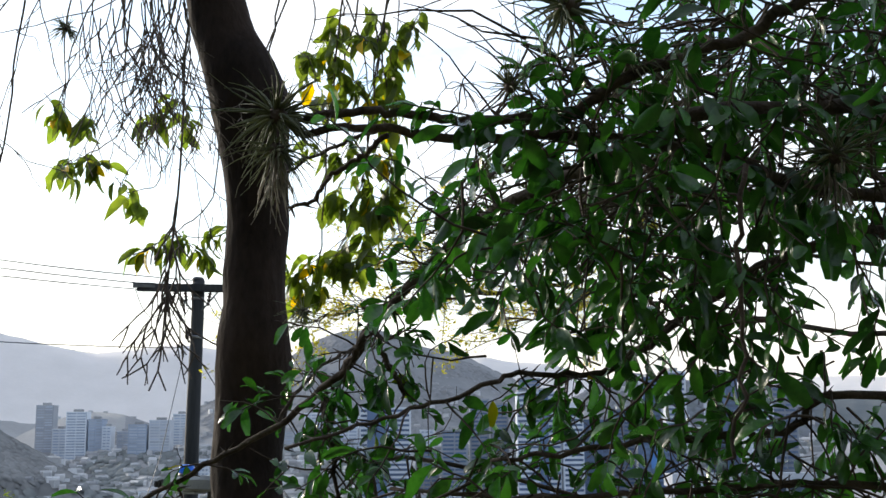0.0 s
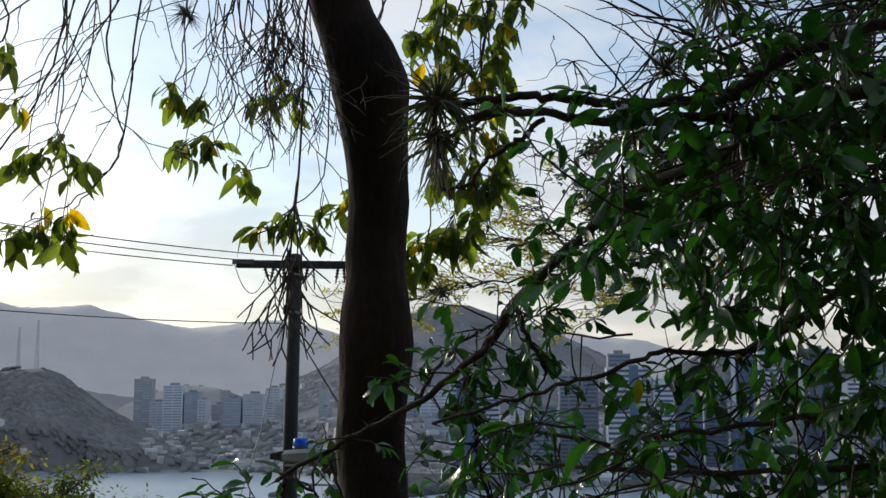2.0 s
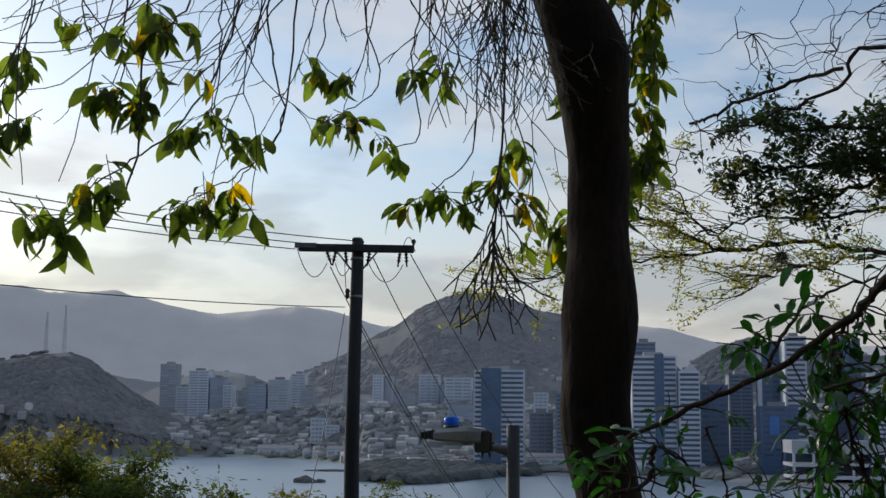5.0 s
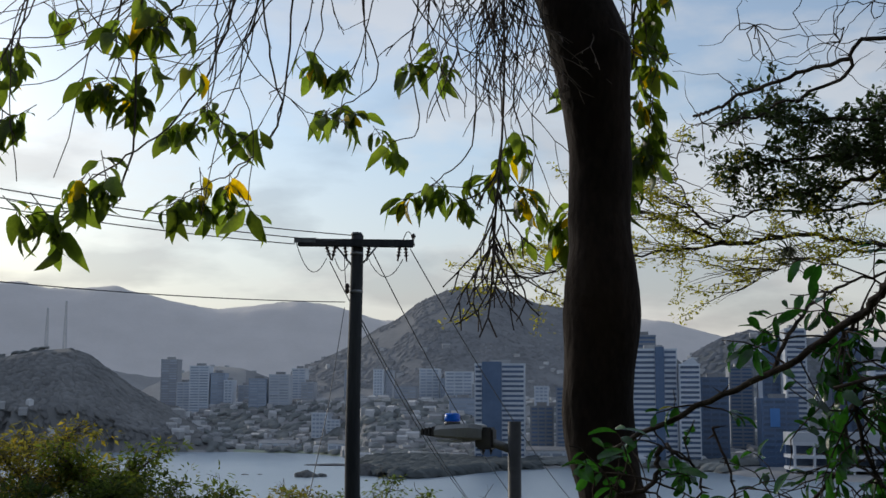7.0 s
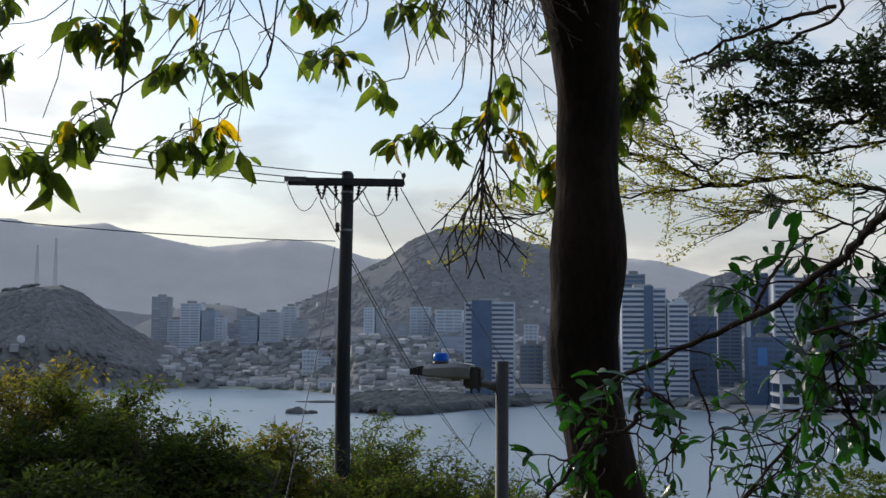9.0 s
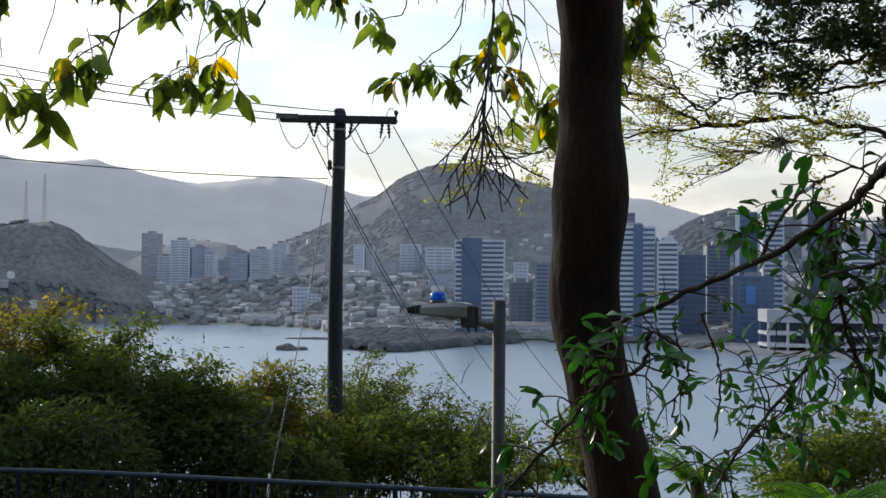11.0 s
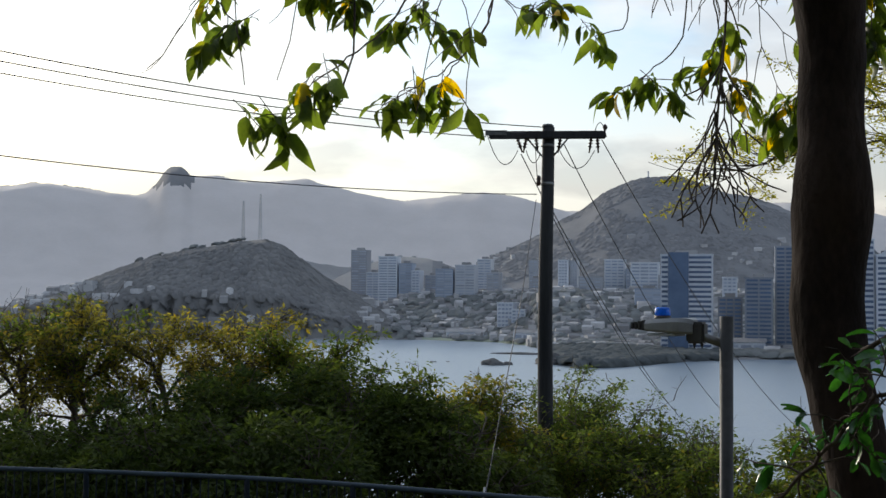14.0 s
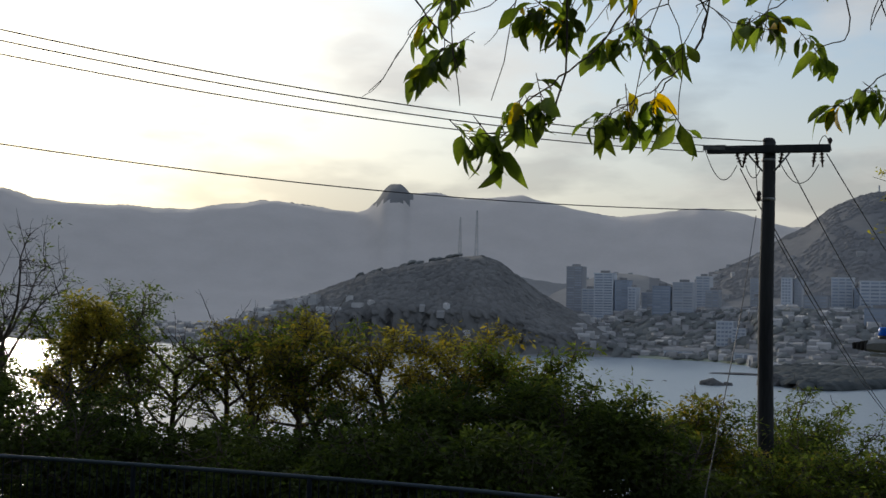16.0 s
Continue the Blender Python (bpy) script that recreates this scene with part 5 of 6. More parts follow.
def leathery_tree():
    rng = random.Random(33)
    t = thing("leathery_leaved_tree", "tree with crooked thorny branches and glossy dark oval leaves", "tree")
    foot = height(1.75, 2.3) - 0.05
    p = spline([(1.75, 2.3, foot), (1.7, 2.25, 0.8), (1.55, 2.1, 1.5), (1.45, 1.95, 2.1), (1.5, 1.9, 2.8)], 6)
    v, f = tube(p, np.linspace(0.11, 0.06, len(p)), 14)
    part_mesh("trunk", mesh_of("trunk", v, f, M_THORN), t)
    shapes = [leaf_shape(0.056, 0.023, 0.45, 0.2, 1.3, 0, 1, 1.35, 0.5), leaf_shape(0.048, 0.022, 0.55, 0.45, 1.3, 0, 2, 1.4, 0.55), leaf_shape(0.062, 0.024, 0.35, 0.5, 1.25, 0, 3, 1.3, 0.45), leaf_shape(0.04, 0.018, 0.7, 0.15, 1.3, 0, 4, 1.4, 0.55)]
    leaves = Leaves(shapes, M_GLOSS, M_GLOSS_J, 300)
    twigs = Heap()
    main = [
        # crooked bough that reaches down across the trunk of the other tree
        ([(1.5, 1.95, 2.2), (0.43, 1.75, 2.13), (0.25, 1.85, 2.08), (0.07, 2.00, 2.02), (-0.04, 2.10, 1.94), (-0.14, 2.20, 1.85), (-0.20, 2.27, 1.78), (-0.31, 2.34, 1.69), (-0.47, 2.42, 1.61), (-0.66, 2.50, 1.51)], 0.021, 0.006),
        ([(-0.14, 2.20, 1.85), (-0.11, 2.20, 1.78), (-0.08, 2.20, 1.73)], 0.009, 0.006),
        # level boughs with the air plants
        ([(1.5, 1.92, 2.4), (0.63, 1.65, 2.29), (0.43, 1.62, 2.20), (0.26, 1.60, 2.14), (0.17, 1.62, 2.09), (0.02, 1.65, 2.09), (-0.05, 1.65, 2.10), (-0.13, 1.64, 2.10), (-0.20, 1.63, 2.09)], 0.016, 0.007),
        ([(1.48, 1.95, 2.1), (0.63, 1.70, 1.99), (0.37, 1.68, 2.05), (0.16, 1.66, 2.07), (0.03, 1.66, 2.06), (-0.08, 1.65, 2.08), (-0.20, 1.63, 2.07)], 0.015, 0.007),
        ([(-0.09, 1.66, 2.07), (-0.13, 1.68, 2.04), (-0.17, 1.70, 2.02), (-0.20, 1.72, 1.99), (-0.24, 1.74, 1.98)], 0.007, 0.0035),
        ([(-0.13, 2.60, 2.35), (-0.24, 2.70, 2.34), (-0.34, 2.80, 2.32), (-0.40, 2.85, 2.30), (-0.43, 2.90, 2.30)], 0.008, 0.004),
        ([(1.46, 1.98, 1.95), (0.71, 1.90, 1.97), (0.61, 1.90, 1.95), (0.50, 1.95, 1.91), (0.38, 2.00, 1.83), (0.26, 2.10, 1.75)], 0.022, 0.007),
        ([(0.38, 1.95, 1.83), (0.26, 1.95, 1.75), (0.12, 1.98, 1.75), (0.03, 2.02, 1.72), (-0.11, 2.08, 1.68), (-0.29, 2.15, 1.63)], 0.009, 0.004),
        ([(0.37, 1.45, 1.97), (0.36, 1.45, 1.85), (0.36, 1.45, 1.72), (0.34, 1.45, 1.61)], 0.006, 0.003),
        ([(1.55, 2.1, 1.6), (0.64, 1.75, 1.70), (0.50, 1.78, 1.65), (0.34, 1.80, 1.64), (0.17, 1.85, 1.62), (0.07, 1.90, 1.61)], 0.012, 0.004),
        ([(1.55, 2.1, 1.5), (0.61, 1.70, 1.57), (0.45, 1.75, 1.57), (0.29, 1.80, 1.56), (0.09, 1.95, 1.55), (-0.10, 2.10, 1.56)], 0.011, 0.004),
        # lower boughs that stay in sight once the camera has stepped aside
        ([(1.4, 2.4, 1.2), (-0.01, 2.60, 1.60), (-0.16, 2.65, 1.48), (-0.26, 2.70, 1.35), (-0.34, 2.70, 1.25), (-0.41, 2.75, 1.11)], 0.008, 0.004),
        ([(-0.15, 2.25, 1.83), (-0.20, 2.28, 1.77), (-0.24, 2.30, 1.72), (-0.22, 2.30, 1.63), (-0.21, 2.30, 1.54), (-0.18, 2.30, 1.45)], 0.009, 0.004),
        ([(-0.57, 2.25, 1.53), (-0.51, 2.25, 1.47), (-0.54, 2.25, 1.37)], 0.005, 0.002),
        ([(-0.58, 2.24, 1.52), (-0.60, 2.24, 1.46), (-0.68, 2.24, 1.42), (-0.74, 2.24, 1.34), (-0.84, 2.25, 1.23)], 0.008, 0.004),
        ([(-0.49, 2.20, 1.56), (-0.46, 2.20, 1.47), (-0.46, 2.20, 1.35)], 0.004, 0.002),
        ([(-0.35, 2.40, 1.67), (-0.28, 2.45, 1.78), (-0.20, 2.50, 1.84), (-0.10, 2.50, 1.87)], 0.007, 0.003),
    ]
    paths = []
    for pts, r0, r1 in main:
        q = [Vector(k) for k in spline(pts, 7)]
        q = [k + Vector((rng.gauss(0, 0.0025), rng.gauss(0, 0.0025), rng.gauss(0, 0.0025))) for k in q]
        v, f = tube(q, np.linspace(r0 * 0.62, r1 * 0.8, len(q)), 10)
        part_mesh("bough", mesh_of("bough", v, f, M_THORN), t)
        paths.append(q)
        for _ in range(int(len(q) * 0.8)):
            b = rng.choice(q)
            d = Vector((rng.gauss(0, 1), rng.gauss(0, 1), rng.gauss(0, 1))).normalized()
            twigs.tube([b, b + d * rng.uniform(0.012, 0.028)], [0.0025, 0.0003], 4)

    def twig(p, d, length, n, single=True, r=0.0022, fall=0.1, size=1.0):
        """A leafy twig: leaves in loose pairs, thicker towards its end."""
        q = wander(p, d, length, rng, 6, 0.22, fall)
        twigs.tube(q, np.linspace(r, 0.001, len(q)), 4)
        for k in range(n):
            s = rng.uniform(0.25, 1.0) ** 0.7 * (len(q) - 1.001)
            i = int(s)
            at = q[i].lerp(q[i + 1], s - i)
            ax = (q[i + 1] - q[i]).normalized()
            o = Vector((rng.gauss(0, 1), rng.gauss(0, 1), rng.gauss(0, 1)))
            o = (o - ax * o.dot(ax)).normalized()
            m = leaf_pose(at, o + ax * 0.7 + Vector((0, 0, -0.25)), rng, rng.uniform(0.6, 1.15) * size, 0.3)
            # a bare gap beside the air plant
            if (at - Vector((-0.27, 1.82, 1.94))).length > 0.1:
                leaves.add(m, rng, single)
        if rng.random() < 0.45:
            b = wander(q[3], (rng.gauss(0, 1), rng.gauss(0, 1), rng.gauss(-0.3, 1)), length * 0.7, rng, 5, 0.3)
            twigs.tube(b, np.linspace(0.0016, 0.0007, len(b)), 4)

    # along the long crooked bough and the lower boughs
    for bough, count, reach in ((0, 26, 0.16), (1, 6, 0.12), (7, 16, 0.16), (10, 24, 0.18), (9, 26, 0.2), (11, 60, 0.2), (12, 44, 0.17), (13, 5, 0.12), (14, 24, 0.14), (16, 5, 0.12), (6, 12, 0.2)):
        q = paths[bough]
        lo = len(q) // 3 if bough == 0 else 2
        for _ in range(count):
            twig(rng.choice(q[lo:]), (rng.gauss(0, 0.8), rng.gauss(0, 0.5), rng.gauss(-0.1, 0.8)), reach * rng.uniform(0.5, 1.2), rng.randint(3, 7), size=0.85)
    for bough, count in ((2, 26), (3, 30)):
        q = paths[bough]
        for _ in range(count):
            twig(rng.choice(q[2:int(len(q) * 0.6)]), (rng.gauss(0, 0.8), rng.gauss(-0.3, 0.5), rng.gauss(0.1, 0.8)), rng.uniform(0.08, 0.2), rng.randint(5, 9), False)
    # the dense mass of foliage
    n = 0
    while n < 285:
        x, y = rng.uniform(-0.08, 1.1), rng.uniform(1.5, 2.4)
        px, el = x / y, rng.uniform(-0.05, 0.24) if n % 5 > 1 else rng.uniform(0.24, 0.43)
        if px < -0.01 and el > 0.06 or px > 0.5 or (el > 0.24 and px < 0.2) :
            continue
        if px > 0.27 and 0.07 < el < 0.23 and rng.random() < 0.75:
            continue
        if px < 0.07 and 0.05 < el < 0.19 and rng.random() < 0.85:
            continue
        twig((x, y, 1.6 + y * el), (rng.gauss(-0.3, 0.8), rng.gauss(0, 0.5), rng.gauss(-0.5, 0.7)), rng.uniform(0.12, 0.3), rng.randint(6, 10), False, size=0.95)
        n += 1
    # foliage round the level boughs
    for _ in range(90):
        x, y = rng.uniform(0.02, 0.75), rng.uniform(1.5, 2.0)
        px, el = x / y, rng.uniform(0.15, 0.265)
        if px > 0.3:
            continue
        twig((x, y, 1.6 + y * el), (rng.gauss(-0.3, 0.8), rng.gauss(0, 0.5), rng.gauss(-0.4, 0.7)), rng.uniform(0.1, 0.25), rng.randint(6, 10), False, size=0.95)
    # dark leafy tangle high up
    for _ in range(44):
        y = rng.uniform(1.55, 2.3)
        x = y * rng.uniform(0.2, 0.46)
        twig((x, y, 1.6 + y * rng.uniform(0.27, 0.43)), (rng.gauss(-0.3, 0.8), rng.gauss(0, 0.5), rng.gauss(-0.2, 0.7)), rng.uniform(0.12, 0.26), rng.randint(6, 11), False)
    # fine bare twiggery at the top
    for _ in range(260):
        x, y = rng.uniform(0.12, 0.95), rng.uniform(1.6, 2.4)
        q = wander((x, y, 1.6 + y * rng.uniform(0.22, 0.42)), (rng.gauss(-0.5, 0.8), rng.gauss(0, 0.5), rng.gauss(-0.2, 0.7)), rng.uniform(0.15, 0.4), rng, 7, 0.2, 0.03)
        twigs.tube(q, np.linspace(0.003, 0.0008, len(q)), 4)
    tagged(part_mesh("twig_work", twigs.mesh("twig_work", M_THORN), t, "thin thorny twigs"), kind="stuff")
    leaves.finish(t)
    return t


leathery_tree()
air_plant((-0.24, 1.62, 2.09), 0.095, 100, "large spiky grey-green air plant on a level bough", 0.1, 3, 0)
air_plant((-0.24, 1.62, 2.04), 0.075, 60, "air plant with withered leaves hanging below it", 0.5, 4, 34)
air_plant((0.17, 1.60, 2.24), 0.11, 70, "spiky air plant hanging from a high bough", 0.3, 5, 0)
air_plant((0.26, 1.60, 2.16), 0.07, 50, "small air plant perched on a bough", -0.3, 6, 0)
air_plant((0.33, 1.60, 2.16), 0.07, 40, "small reddish air plant on a bough", -0.2, 7, 10)
air_plant((0.52, 1.55, 2.01), 0.09, 50, "dry air plant among leaves", 0.0, 8, 20)
air_plant((0.09, 1.62, 2.13), 0.06, 44, "small upright air plant on a bough", -0.5, 9, 0)
air_plant((-0.30, 2.45, 1.91), 0.055, 60, "round tufted dark air plant on a thin branch", 0.0, 10, 0)
air_plant((-1.54, 4.60, 3.33), 0.1, 70, "dark bushy air plant high on a limb", 0.2, 11, 0)


# ---- fine-leaved tree behind, with a feathery sunlit spray ----
def fine_leaved_tree():
    rng = random.Random(44)
    foot = height(4.3, 7.6) - 0.05
    t = thing("fine_leaved_tree", "tree with small shade-dark leaves and sunlit feathery yellow-green sprays", "tree")
    p = spline([(4.3, 7.6, foot), (4.2, 7.5, 0.5), (3.9, 7.4, 2.0), (3.7, 7.3, 3.2), (3.6, 7.2, 4.6)], 6)
    v, f = tube(p, np.linspace(0.2, 0.1, len(p)), 12)
    part_mesh("trunk", mesh_of("trunk", v, f, M_THORN), t)
    twigs, fine, feather = Heap(), Heap(), Heap()
    sv, sf = [(0, 0, 0), (0.016, -0.008, 0.002), (0.036, 0, -0.004), (0.016, 0.008, 0.002)], [(0, 1, 2, 3)]

    def tiny(heap, m):
        heap.add([tuple(m @ Vector(q)) for q in sv], sf)

    boughs = [([(3.8, 7.3, 2.6), (1.56, 7.00, 3.19), (1.14, 7.00, 3.07), (0.76, 7.00, 2.96), (0.40, 7.00, 2.91)], 0.035, 30, fine),
              ([(3.8, 7.3, 3.0), (1.58, 7.00, 3.46), (1.13, 7.00, 3.38), (0.71, 7.00, 3.37), (0.32, 7.00, 3.43)], 0.03, 34, fine),
              ([(3.7, 7.3, 3.2), (1.57, 7.00, 3.25), (1.05, 7.00, 3.18), (0.60, 7.00, 3.15), (0.24, 7.00, 3.10)], 0.03, 34, fine),
              ([(3.7, 7.3, 3.2), (1.22, 6.80, 3.78), (0.83, 6.80, 3.55), (0.35, 6.80, 3.36), (0.12, 6.80, 3.28)], 0.025, 0, fine),
              ([(3.9, 7.4, 2.2), (1.59, 7.20, 2.45), (1.14, 7.20, 2.55), (0.62, 7.20, 2.62), (0.22, 7.20, 2.59), (-0.11, 7.20, 2.73), (-0.31, 7.20, 2.79)], 0.03, 40, feather),
              ([(0.62, 7.20, 2.62), (0.12, 7.20, 2.56), (-0.32, 7.20, 2.52), (-0.69, 7.20, 2.46), (-1.04, 7.20, 2.32)], 0.014, 36, feather),
              ([(1.14, 7.20, 2.55), (0.78, 7.20, 2.49), (0.48, 7.20, 2.42), (0.32, 7.20, 2.30)], 0.014, 24, feather),
              ([(0.22, 7.20, 2.59), (0.03, 7.20, 2.80), (-0.07, 7.20, 3.01), (-0.00, 7.20, 3.22)], 0.012, 16, feather),
              ([(3.8, 7.3, 2.6), (1.58, 7.10, 2.84), (0.93, 7.10, 2.76), (0.38, 7.10, 2.75), (0.04, 7.10, 2.65)], 0.022, 14, feather)]
    for pts, r0, count, heap in boughs:
        q = [Vector(k) + Vector((rng.gauss(0, 0.012), rng.gauss(0, 0.012), rng.gauss(-0.1 if heap is fine else 0, 0.012))) for k in spline(pts, 7)]
        v, f = tube(q, np.linspace(r0 * 0.65, r0 * 0.2, len(q)), 7)
        part_mesh("bough", mesh_of("bough", v, f, M_THORN), t)
        for _ in range(count + 14):
            b = rng.choice(q[len(q) // 4:])
            if heap is fine:
                w = wander(b, (rng.gauss(-0.3, 0.8), rng.gauss(0, 0.6), rng.gauss(0.1, 0.5)), rng.uniform(0.15, 0.42), rng, 8, 0.2)
            else:
                w = wander(b, (rng.gauss(-0.8, 0.6), rng.gauss(0, 0.6), rng.gauss(0.02, 0.16)), rng.uniform(0.25, 0.6), rng, 8, 0.13)
            twigs.tube(w, np.linspace(0.0036, 0.0012, len(w)), 4)
            if not count or (heap is feather and rng.random() < 0.45):
                continue
            for k in range(46 if heap is fine else 80):
                s = rng.uniform(0.15 if heap is fine else 0.5, 1.0) * (len(w) - 1.001)
                i = int(s)
                at = w[i].lerp(w[i + 1], s - i) + Vector((rng.gauss(0, 0.028), rng.gauss(0, 0.028), rng.gauss(0, 0.018)))
                d = Vector((rng.gauss(0, 1), rng.gauss(0, 1), rng.gauss(0.2, 0.6)))
                tiny(heap, leaf_pose(at, d, rng, rng.uniform(0.7, 1.3) * (1.35 if heap is fine else 0.8), 0.4))
    tagged(part_mesh("twig_work", twigs.mesh("twig_work", M_TWIG), t), kind="stuff")
    tagged(part_mesh("foliage", fine.mesh("foliage", M_FINE, False), t, "small green leaves darkened as in shade"), kind="stuff")
    tagged(part_mesh("feathery_foliage", feather.mesh("feathery_foliage", M_FEATHER, False), t, "feathery yellow-green leaflets coloured as sunlit"), kind="stuff")
    # thin dangling dead twigs
    h = Heap()
    for _ in range(40):
        b = Vector(rng.choice([(0.07, 5.00, 3.21), (0.23, 5.00, 3.26), (0.42, 5.00, 3.13), (0.56, 5.00, 3.30), (0.60, 5.00, 3.08), (0.06, 5.50, 3.07), (-0.10, 5.50, 2.91)]))
        w = wander(b, (rng.gauss(0, 0.8), rng.gauss(0, 0.6), rng.gauss(-0.2, 0.8)), rng.uniform(0.2, 0.55), rng, 9, 0.35)
        h.tube(w, np.linspace(0.0028, 0.0012, len(w)), 4)
    tagged(part_mesh("dead_twig_work", h.mesh("dead_twig_work", M_TWIG), t, "bare crooked dead twigs"), kind="stuff")
    return t


fine_leaved_tree()


# ---- the bushes along the bank ----
def shrub(top, radius, rng, mat, label, leaves=2600, leaf=0.07):
    """Bush: stems from the ground that fork towards an uneven crown of separate leaves."""
    x, y, z = top
    z += 0.12
    foot = height(x, y) - 0.05
    t = thing("shrub", label, "bush", (x, y, foot), "bushes on the bank")
    h = z - foot
    stems, crown = Heap(), Heap()
    for _ in range(7):
        a = rng.uniform(0, 6.28)
        d = Vector((math.cos(a) * rng.uniform(0.1, 0.9) * radius / h, math.sin(a) * rng.uniform(0.1, 0.9) * radius / h, 1.0))
        q = wander((rng.gauss(0, 0.08), rng.gauss(0, 0.08), 0), d, h * rng.uniform(0.7, 0.95), rng, 9, 0.13)
        stems.tube(q, np.linspace(0.035, 0.01, len(q)), 6)
        for j in range(3, len(q)):
            for _ in range(3):
                a = rng.uniform(0, 6.28)
                w = wander(q[j], (math.cos(a), math.sin(a), rng.gauss(0.45, 0.4)), radius * rng.uniform(0.35, 0.8), rng, 6, 0.25)
                stems.tube(w, np.linspace(0.011, 0.003, len(w)), 4)
    sv, sf = [(0, 0, 0), (0.4, -0.25, 0.05), (1.0, 0, -0.12), (0.4, 0.25, 0.05)], [(0, 1, 2), (0, 2, 3)]

    def one(p, d):
        m = leaf_pose(p, d, rng, leaf * rng.uniform(0.6, 1.4), 0.5)
        crown.add([tuple(m @ Vector(q)) for q in sv], sf)

    # rounded lobes of leaves, lighter where they stand out
    lobes = []
    while len(lobes) < 34:
        u = Vector((rng.gauss(0, 1), rng.gauss(0, 1), rng.gauss(0.5, 0.8))).normalized() * rng.uniform(0.5, 1.0)
        lobes.append((Vector((u.x * radius, u.y * radius, h * 0.5 + u.z * h * 0.46)), rng.uniform(0.2, 0.42) * radius))
    for k in range(leaves):
        c, r = lobes[k % len(lobes)]
        d = Vector((rng.gauss(0, 1), rng.gauss(0, 1), rng.gauss(0.25, 0.9))).normalized()
        one(c + Vector((d.x * r, d.y * r, d.z * r * 0.75)) * rng.uniform(0.72, 1.08), d + Vector((rng.gauss(0, 0.6), rng.gauss(0, 0.6), -0.35)))
    tagged(part_mesh("branchwork", stems.mesh("branchwork", M_TWIG), t, "thin forking grey-brown stems"), kind="stuff")
    tagged(part_mesh("foliage", crown.mesh("foliage", mat, False), t), kind="stuff")
    return t


def spreading_tree(top, radius, depth, rng, mat, label, leafy=0.8, bare=0, leaf=0.065, lean=0.0):
    """Small open tree: a thin trunk that forks low into spreading limbs, with flat tufts of leaves at the twig ends."""
    x, y, z = top
    foot = height(x, y) - 0.05
    t = thing("small_tree", label, "tree", (x, y, foot), "small trees on the bank")
    h = z - foot
    base = max(0.3, h - depth)
    stems, crown, tips = Heap(), Heap(), []
    trunk = wander((lean, 0, 0), (-lean / base, rng.gauss(0, 0.05), 1), base, rng, 7, 0.07)
    stems.tube(trunk, np.linspace(0.055, 0.04, len(trunk)), 8)
    radius *= 1.2
    limbs = 9
    for k in range(limbs):
        a = 6.283 * k / limbs + rng.uniform(-0.4, 0.4)
        out = radius * rng.uniform(0.3, 1.0)
        rise = depth * (1.06 - 0.5 * (out / radius) ** 2) * rng.uniform(0.85, 1.0)
        p = wander(trunk[-1 - k % 3], (math.cos(a) * out, math.sin(a) * out, rise), math.hypot(out, rise), rng, 9, 0.14)
        stems.tube(p, np.linspace(0.03, 0.007, len(p)), 6)
        for j in range(3, len(p)):
            for _ in range(3):
                c = a + rng.gauss(0, 1.1)
                w = wander(p[j], (math.cos(c), math.sin(c), rng.gauss(0.5, 0.4)), radius * rng.uniform(0.18, 0.5), rng, 6, 0.22)
                stems.tube(w, np.linspace(0.008, 0.0025, len(w)), 4)
                tips += [w[-1], w[3]]
                for _ in range(2):
                    u = wander(w[rng.randint(2, 5)], (rng.gauss(0, 1), rng.gauss(0, 1), rng.gauss(0.5, 0.6)), radius * rng.uniform(0.1, 0.25), rng, 4, 0.25)
                    stems.tube(u, np.linspace(0.004, 0.002, len(u)), 4)
                    tips.append(u[-1])
    for _ in range(bare):
        w = wander(rng.choice(tips), (rng.gauss(-0.15, 0.3), rng.gauss(0, 0.3), 1), rng.uniform(0.3, 0.7) * (1.5 if leafy < 0.3 else 1), rng, 8, 0.13)
        stems.tube(w, np.linspace(0.009, 0.0025, len(w)), 4)
        for j in (3, 5):
            u = wander(w[j], (rng.gauss(0, 0.6), rng.gauss(0, 0.5), 0.8), rng.uniform(0.1, 0.25), rng, 4, 0.2)
            stems.tube(u, np.linspace(0.004, 0.002, len(u)), 4)
    sv, sf = [(0, 0, 0), (0.4, -0.22, 0.05), (1.0, 0, -0.12), (0.4, 0.22, 0.05)], [(0, 1, 2), (0, 2, 3)]
    for c in tips:
        if c.z > h or rng.random() > leafy:
            continue
        wide = rng.uniform(0.05, 0.11)
        for _ in range(rng.randint(8, 16)):
            d = Vector((rng.gauss(0, 1), rng.gauss(0, 1), rng.gauss(-0.1, 0.6)))
            m = leaf_pose(c + Vector((d.x * wide, d.y * wide, d.z * wide * 0.6)), d, rng, leaf * rng.uniform(0.6, 1.4), 0.5)
            crown.add([tuple(m @ Vector(q)) for q in sv], sf)
    tagged(part_mesh("branchwork", stems.mesh("branchwork", M_TWIG), t, "thin forking grey-brown stems"), kind="stuff")
    if crown.v:
        tagged(part_mesh("foliage", crown.mesh("foliage", mat, False), t), kind="stuff")
    return t


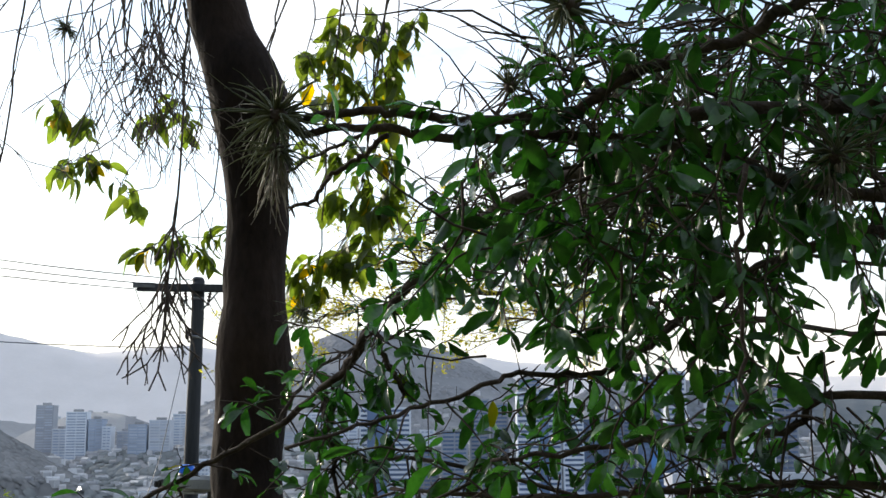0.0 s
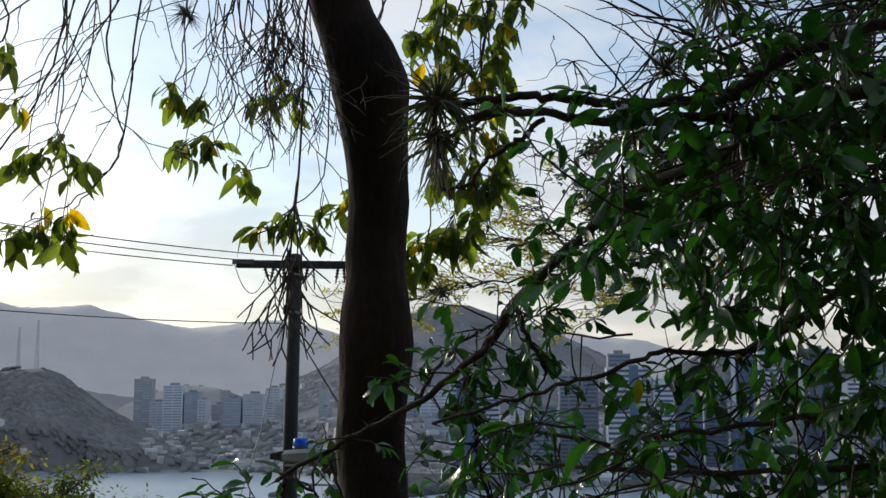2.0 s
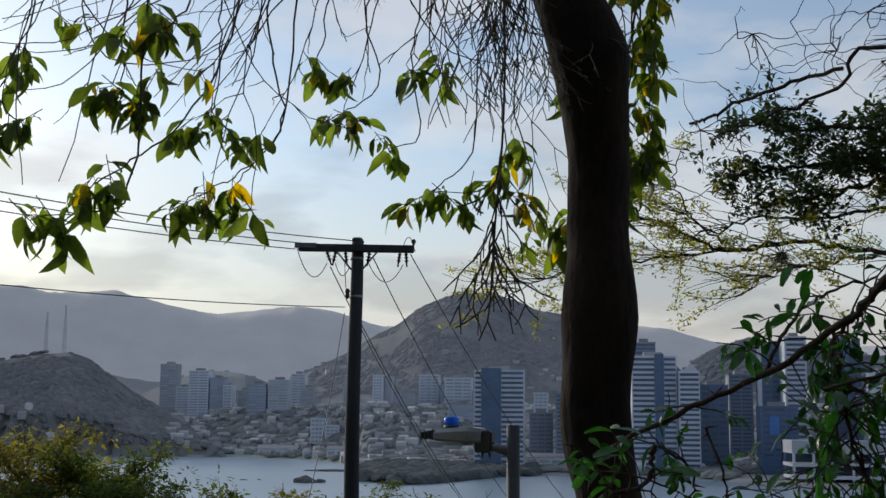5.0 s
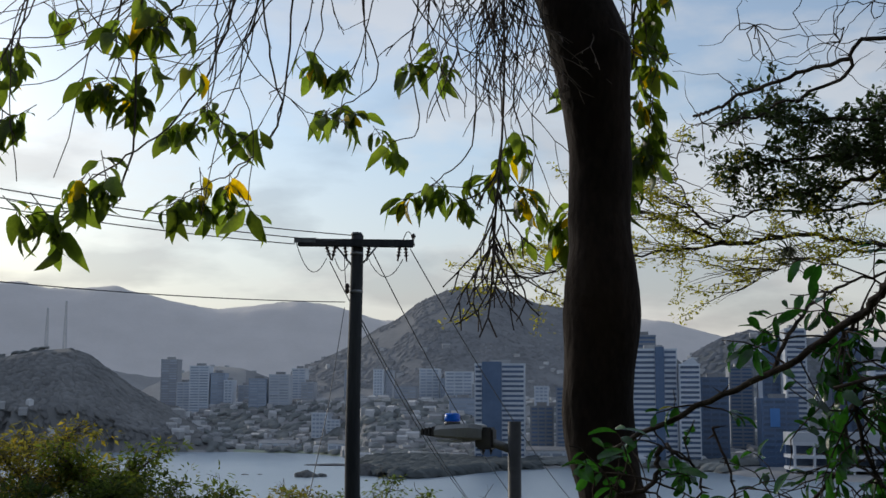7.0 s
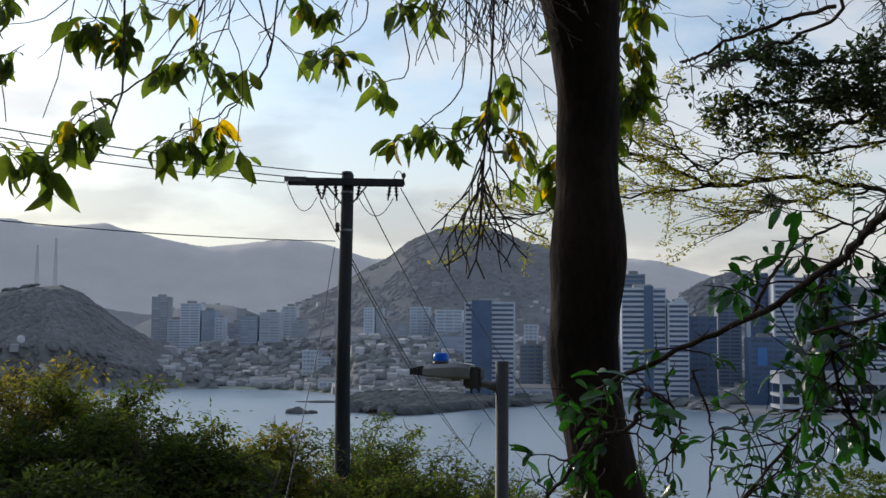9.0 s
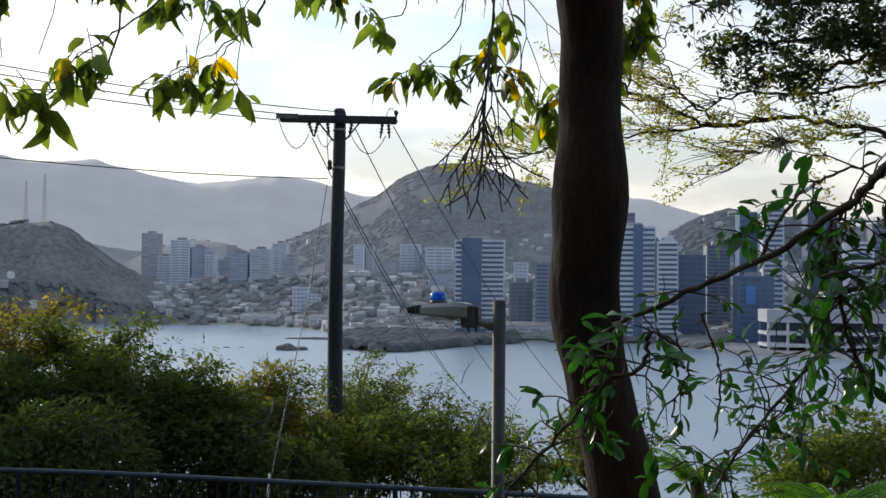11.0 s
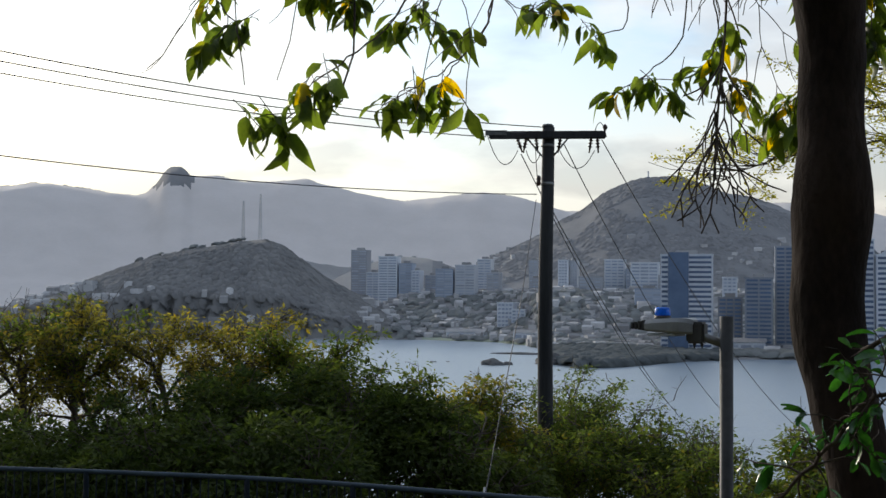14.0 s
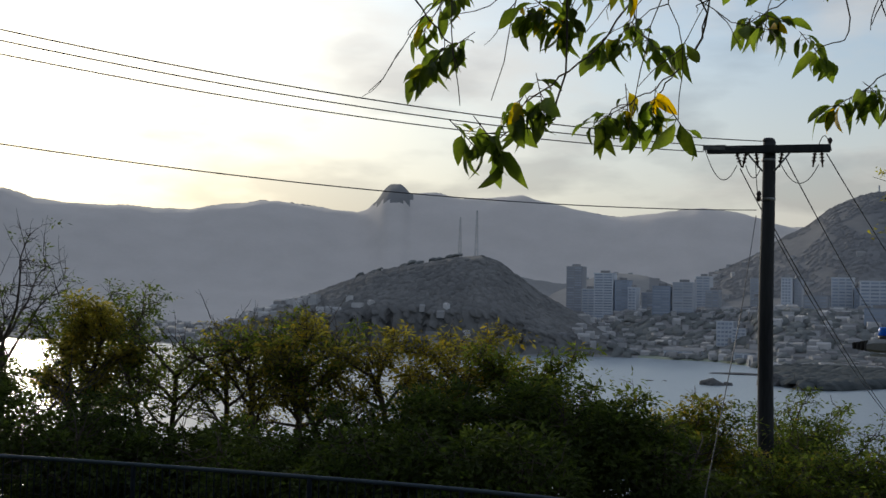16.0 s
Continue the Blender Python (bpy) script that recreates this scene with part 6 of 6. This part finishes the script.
def bushes():
    rng = random.Random(77)
    dense, thin, gold, bald = "dense bush on the bank with shade in its dark green", "open small tree with sparse leaves against the water", "small tree with yellowing sunlit leaves on top", "almost leafless small tree with fine bare branches"
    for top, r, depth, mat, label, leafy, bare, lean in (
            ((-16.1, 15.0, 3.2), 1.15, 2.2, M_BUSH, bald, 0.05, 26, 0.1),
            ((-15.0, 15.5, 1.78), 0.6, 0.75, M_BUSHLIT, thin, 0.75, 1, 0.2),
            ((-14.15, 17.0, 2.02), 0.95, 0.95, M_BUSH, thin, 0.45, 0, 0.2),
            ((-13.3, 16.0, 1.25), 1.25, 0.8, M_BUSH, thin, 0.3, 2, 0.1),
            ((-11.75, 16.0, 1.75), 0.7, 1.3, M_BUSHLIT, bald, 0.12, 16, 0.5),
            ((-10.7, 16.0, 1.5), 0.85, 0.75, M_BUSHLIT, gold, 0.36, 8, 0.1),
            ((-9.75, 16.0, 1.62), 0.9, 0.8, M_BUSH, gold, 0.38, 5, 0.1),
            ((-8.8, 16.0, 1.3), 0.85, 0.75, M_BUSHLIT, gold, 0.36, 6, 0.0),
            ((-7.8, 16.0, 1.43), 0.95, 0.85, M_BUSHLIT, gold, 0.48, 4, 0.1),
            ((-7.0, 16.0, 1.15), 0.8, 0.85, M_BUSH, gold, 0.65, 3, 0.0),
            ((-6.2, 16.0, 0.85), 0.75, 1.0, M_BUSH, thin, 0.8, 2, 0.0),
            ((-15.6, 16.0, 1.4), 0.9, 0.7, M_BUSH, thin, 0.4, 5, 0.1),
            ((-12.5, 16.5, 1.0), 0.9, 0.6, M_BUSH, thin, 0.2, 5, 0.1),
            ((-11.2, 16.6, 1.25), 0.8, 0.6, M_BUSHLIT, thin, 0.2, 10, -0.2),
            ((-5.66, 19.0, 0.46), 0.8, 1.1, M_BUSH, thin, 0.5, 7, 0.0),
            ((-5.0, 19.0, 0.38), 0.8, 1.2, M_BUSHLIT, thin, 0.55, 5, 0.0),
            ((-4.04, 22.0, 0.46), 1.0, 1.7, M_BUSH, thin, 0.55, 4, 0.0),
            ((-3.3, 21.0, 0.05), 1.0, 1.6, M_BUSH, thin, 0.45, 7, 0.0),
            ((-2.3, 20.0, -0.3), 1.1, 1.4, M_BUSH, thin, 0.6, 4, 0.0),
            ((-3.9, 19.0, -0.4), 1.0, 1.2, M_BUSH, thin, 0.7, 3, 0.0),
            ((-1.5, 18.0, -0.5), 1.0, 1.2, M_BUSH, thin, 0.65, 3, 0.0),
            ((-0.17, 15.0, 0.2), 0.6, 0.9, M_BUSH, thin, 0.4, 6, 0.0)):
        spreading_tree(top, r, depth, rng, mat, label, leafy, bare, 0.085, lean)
    # the dense lower mass, its shade put into a darker leaf colour
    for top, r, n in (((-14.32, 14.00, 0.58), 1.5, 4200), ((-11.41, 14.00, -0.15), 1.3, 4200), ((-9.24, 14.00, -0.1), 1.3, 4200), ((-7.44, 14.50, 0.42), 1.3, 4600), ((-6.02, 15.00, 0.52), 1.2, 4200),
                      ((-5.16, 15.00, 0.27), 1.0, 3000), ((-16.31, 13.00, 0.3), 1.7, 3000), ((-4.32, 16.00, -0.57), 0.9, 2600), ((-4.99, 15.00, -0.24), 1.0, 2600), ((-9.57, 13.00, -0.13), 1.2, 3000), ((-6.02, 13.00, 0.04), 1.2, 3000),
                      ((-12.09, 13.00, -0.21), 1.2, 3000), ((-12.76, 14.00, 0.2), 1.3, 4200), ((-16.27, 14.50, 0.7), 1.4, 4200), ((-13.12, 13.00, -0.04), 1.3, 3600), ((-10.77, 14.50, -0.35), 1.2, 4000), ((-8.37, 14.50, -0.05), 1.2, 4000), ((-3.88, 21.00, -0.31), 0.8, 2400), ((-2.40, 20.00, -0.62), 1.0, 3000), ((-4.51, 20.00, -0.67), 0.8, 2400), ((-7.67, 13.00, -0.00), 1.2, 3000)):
        shrub(top, r, rng, M_BUSHSHADE, dense, round(n * 2.5), 0.088)
    shrub((6.91, 30.00, -1.74), 2.4, rng, M_BUSH, "rounded dark bush lower on the slope", 12000, 0.16)


bushes()


def frond_plant(p, n, size, label, seed):
    """Arching fronds with two rows of drooping leaflets."""
    rng = random.Random(seed)
    foot = height(p[0], p[1])
    t = thing("frond_plant", label, "plant", (p[0], p[1], foot), "frond plants")
    h = p[2] - foot
    rod("stem", [(0, 0, 0), (0.03, 0, h * 0.5), (0, 0, h * 0.95)], [0.05, 0.04, 0.03], M_TWIG, t)
    for k in range(n):
        a = k * 2.4 + rng.uniform(-0.3, 0.3)
        d = Vector((math.cos(a), math.sin(a), 1.0)).normalized()
        q = wander((0, 0, h * 0.95), d, size * rng.uniform(0.8, 1.2), rng, 10, 0.03, 0.11)
        f = Heap()
        f.tube(q, np.linspace(0.006, 0.002, len(q)), 4)
        for j in range(2, len(q)):
            for i in range(3):
                at = q[j - 1].lerp(q[j], i / 3)
                ax = (q[j] - q[j - 1]).normalized()
                side = ax.cross(Vector((0, 0, 1))).normalized()
                for s in (-1, 1):
                    m = leaf_pose(at, side * s + ax * 0.5 + Vector((0, 0, rng.gauss(-0.5, 0.2))), rng, size * 0.22 * (1.2 - j / len(q)), 0.8)
                    f.add([tuple(m @ Vector(c)) for c in ((0, 0, 0), (0.4, -0.07, 0.02), (1, 0, -0.2), (0.4, 0.07, 0.02))], [(0, 1, 2), (0, 2, 3)])
        part_mesh("frond", f.mesh("frond", M_FERN, False), t)
    return t


frond_plant((-0.11, 5.20, 0.84), 15, 0.32, "bright green feathery frond plant below the trunk", 1)
frond_plant((0.34, 4.60, 0.82), 15, 0.34, "bright green frond plant at the edge of the bank", 2)


def grass():
    rng = random.Random(12)
    h = Heap()
    for _ in range(700):
        x, y = rng.uniform(-13, 0.5), rng.uniform(8.6, 10.4)
        z = height(x, y) - 0.02
        q = wander((x, y, z), (rng.gauss(0, 0.25), rng.gauss(0, 0.25), 1), rng.uniform(0.4, 0.95), rng, 6, 0.12, 0.05)
        h.tube(q, [0.004, 0.004, 0.0035, 0.003, 0.0025, 0.002, 0.0005], 3)
    return tagged(new("grass", h.mesh("grass", M_GRASS)), "tall thin dry grass in front of the railing", "grass", kind="stuff")


grass()
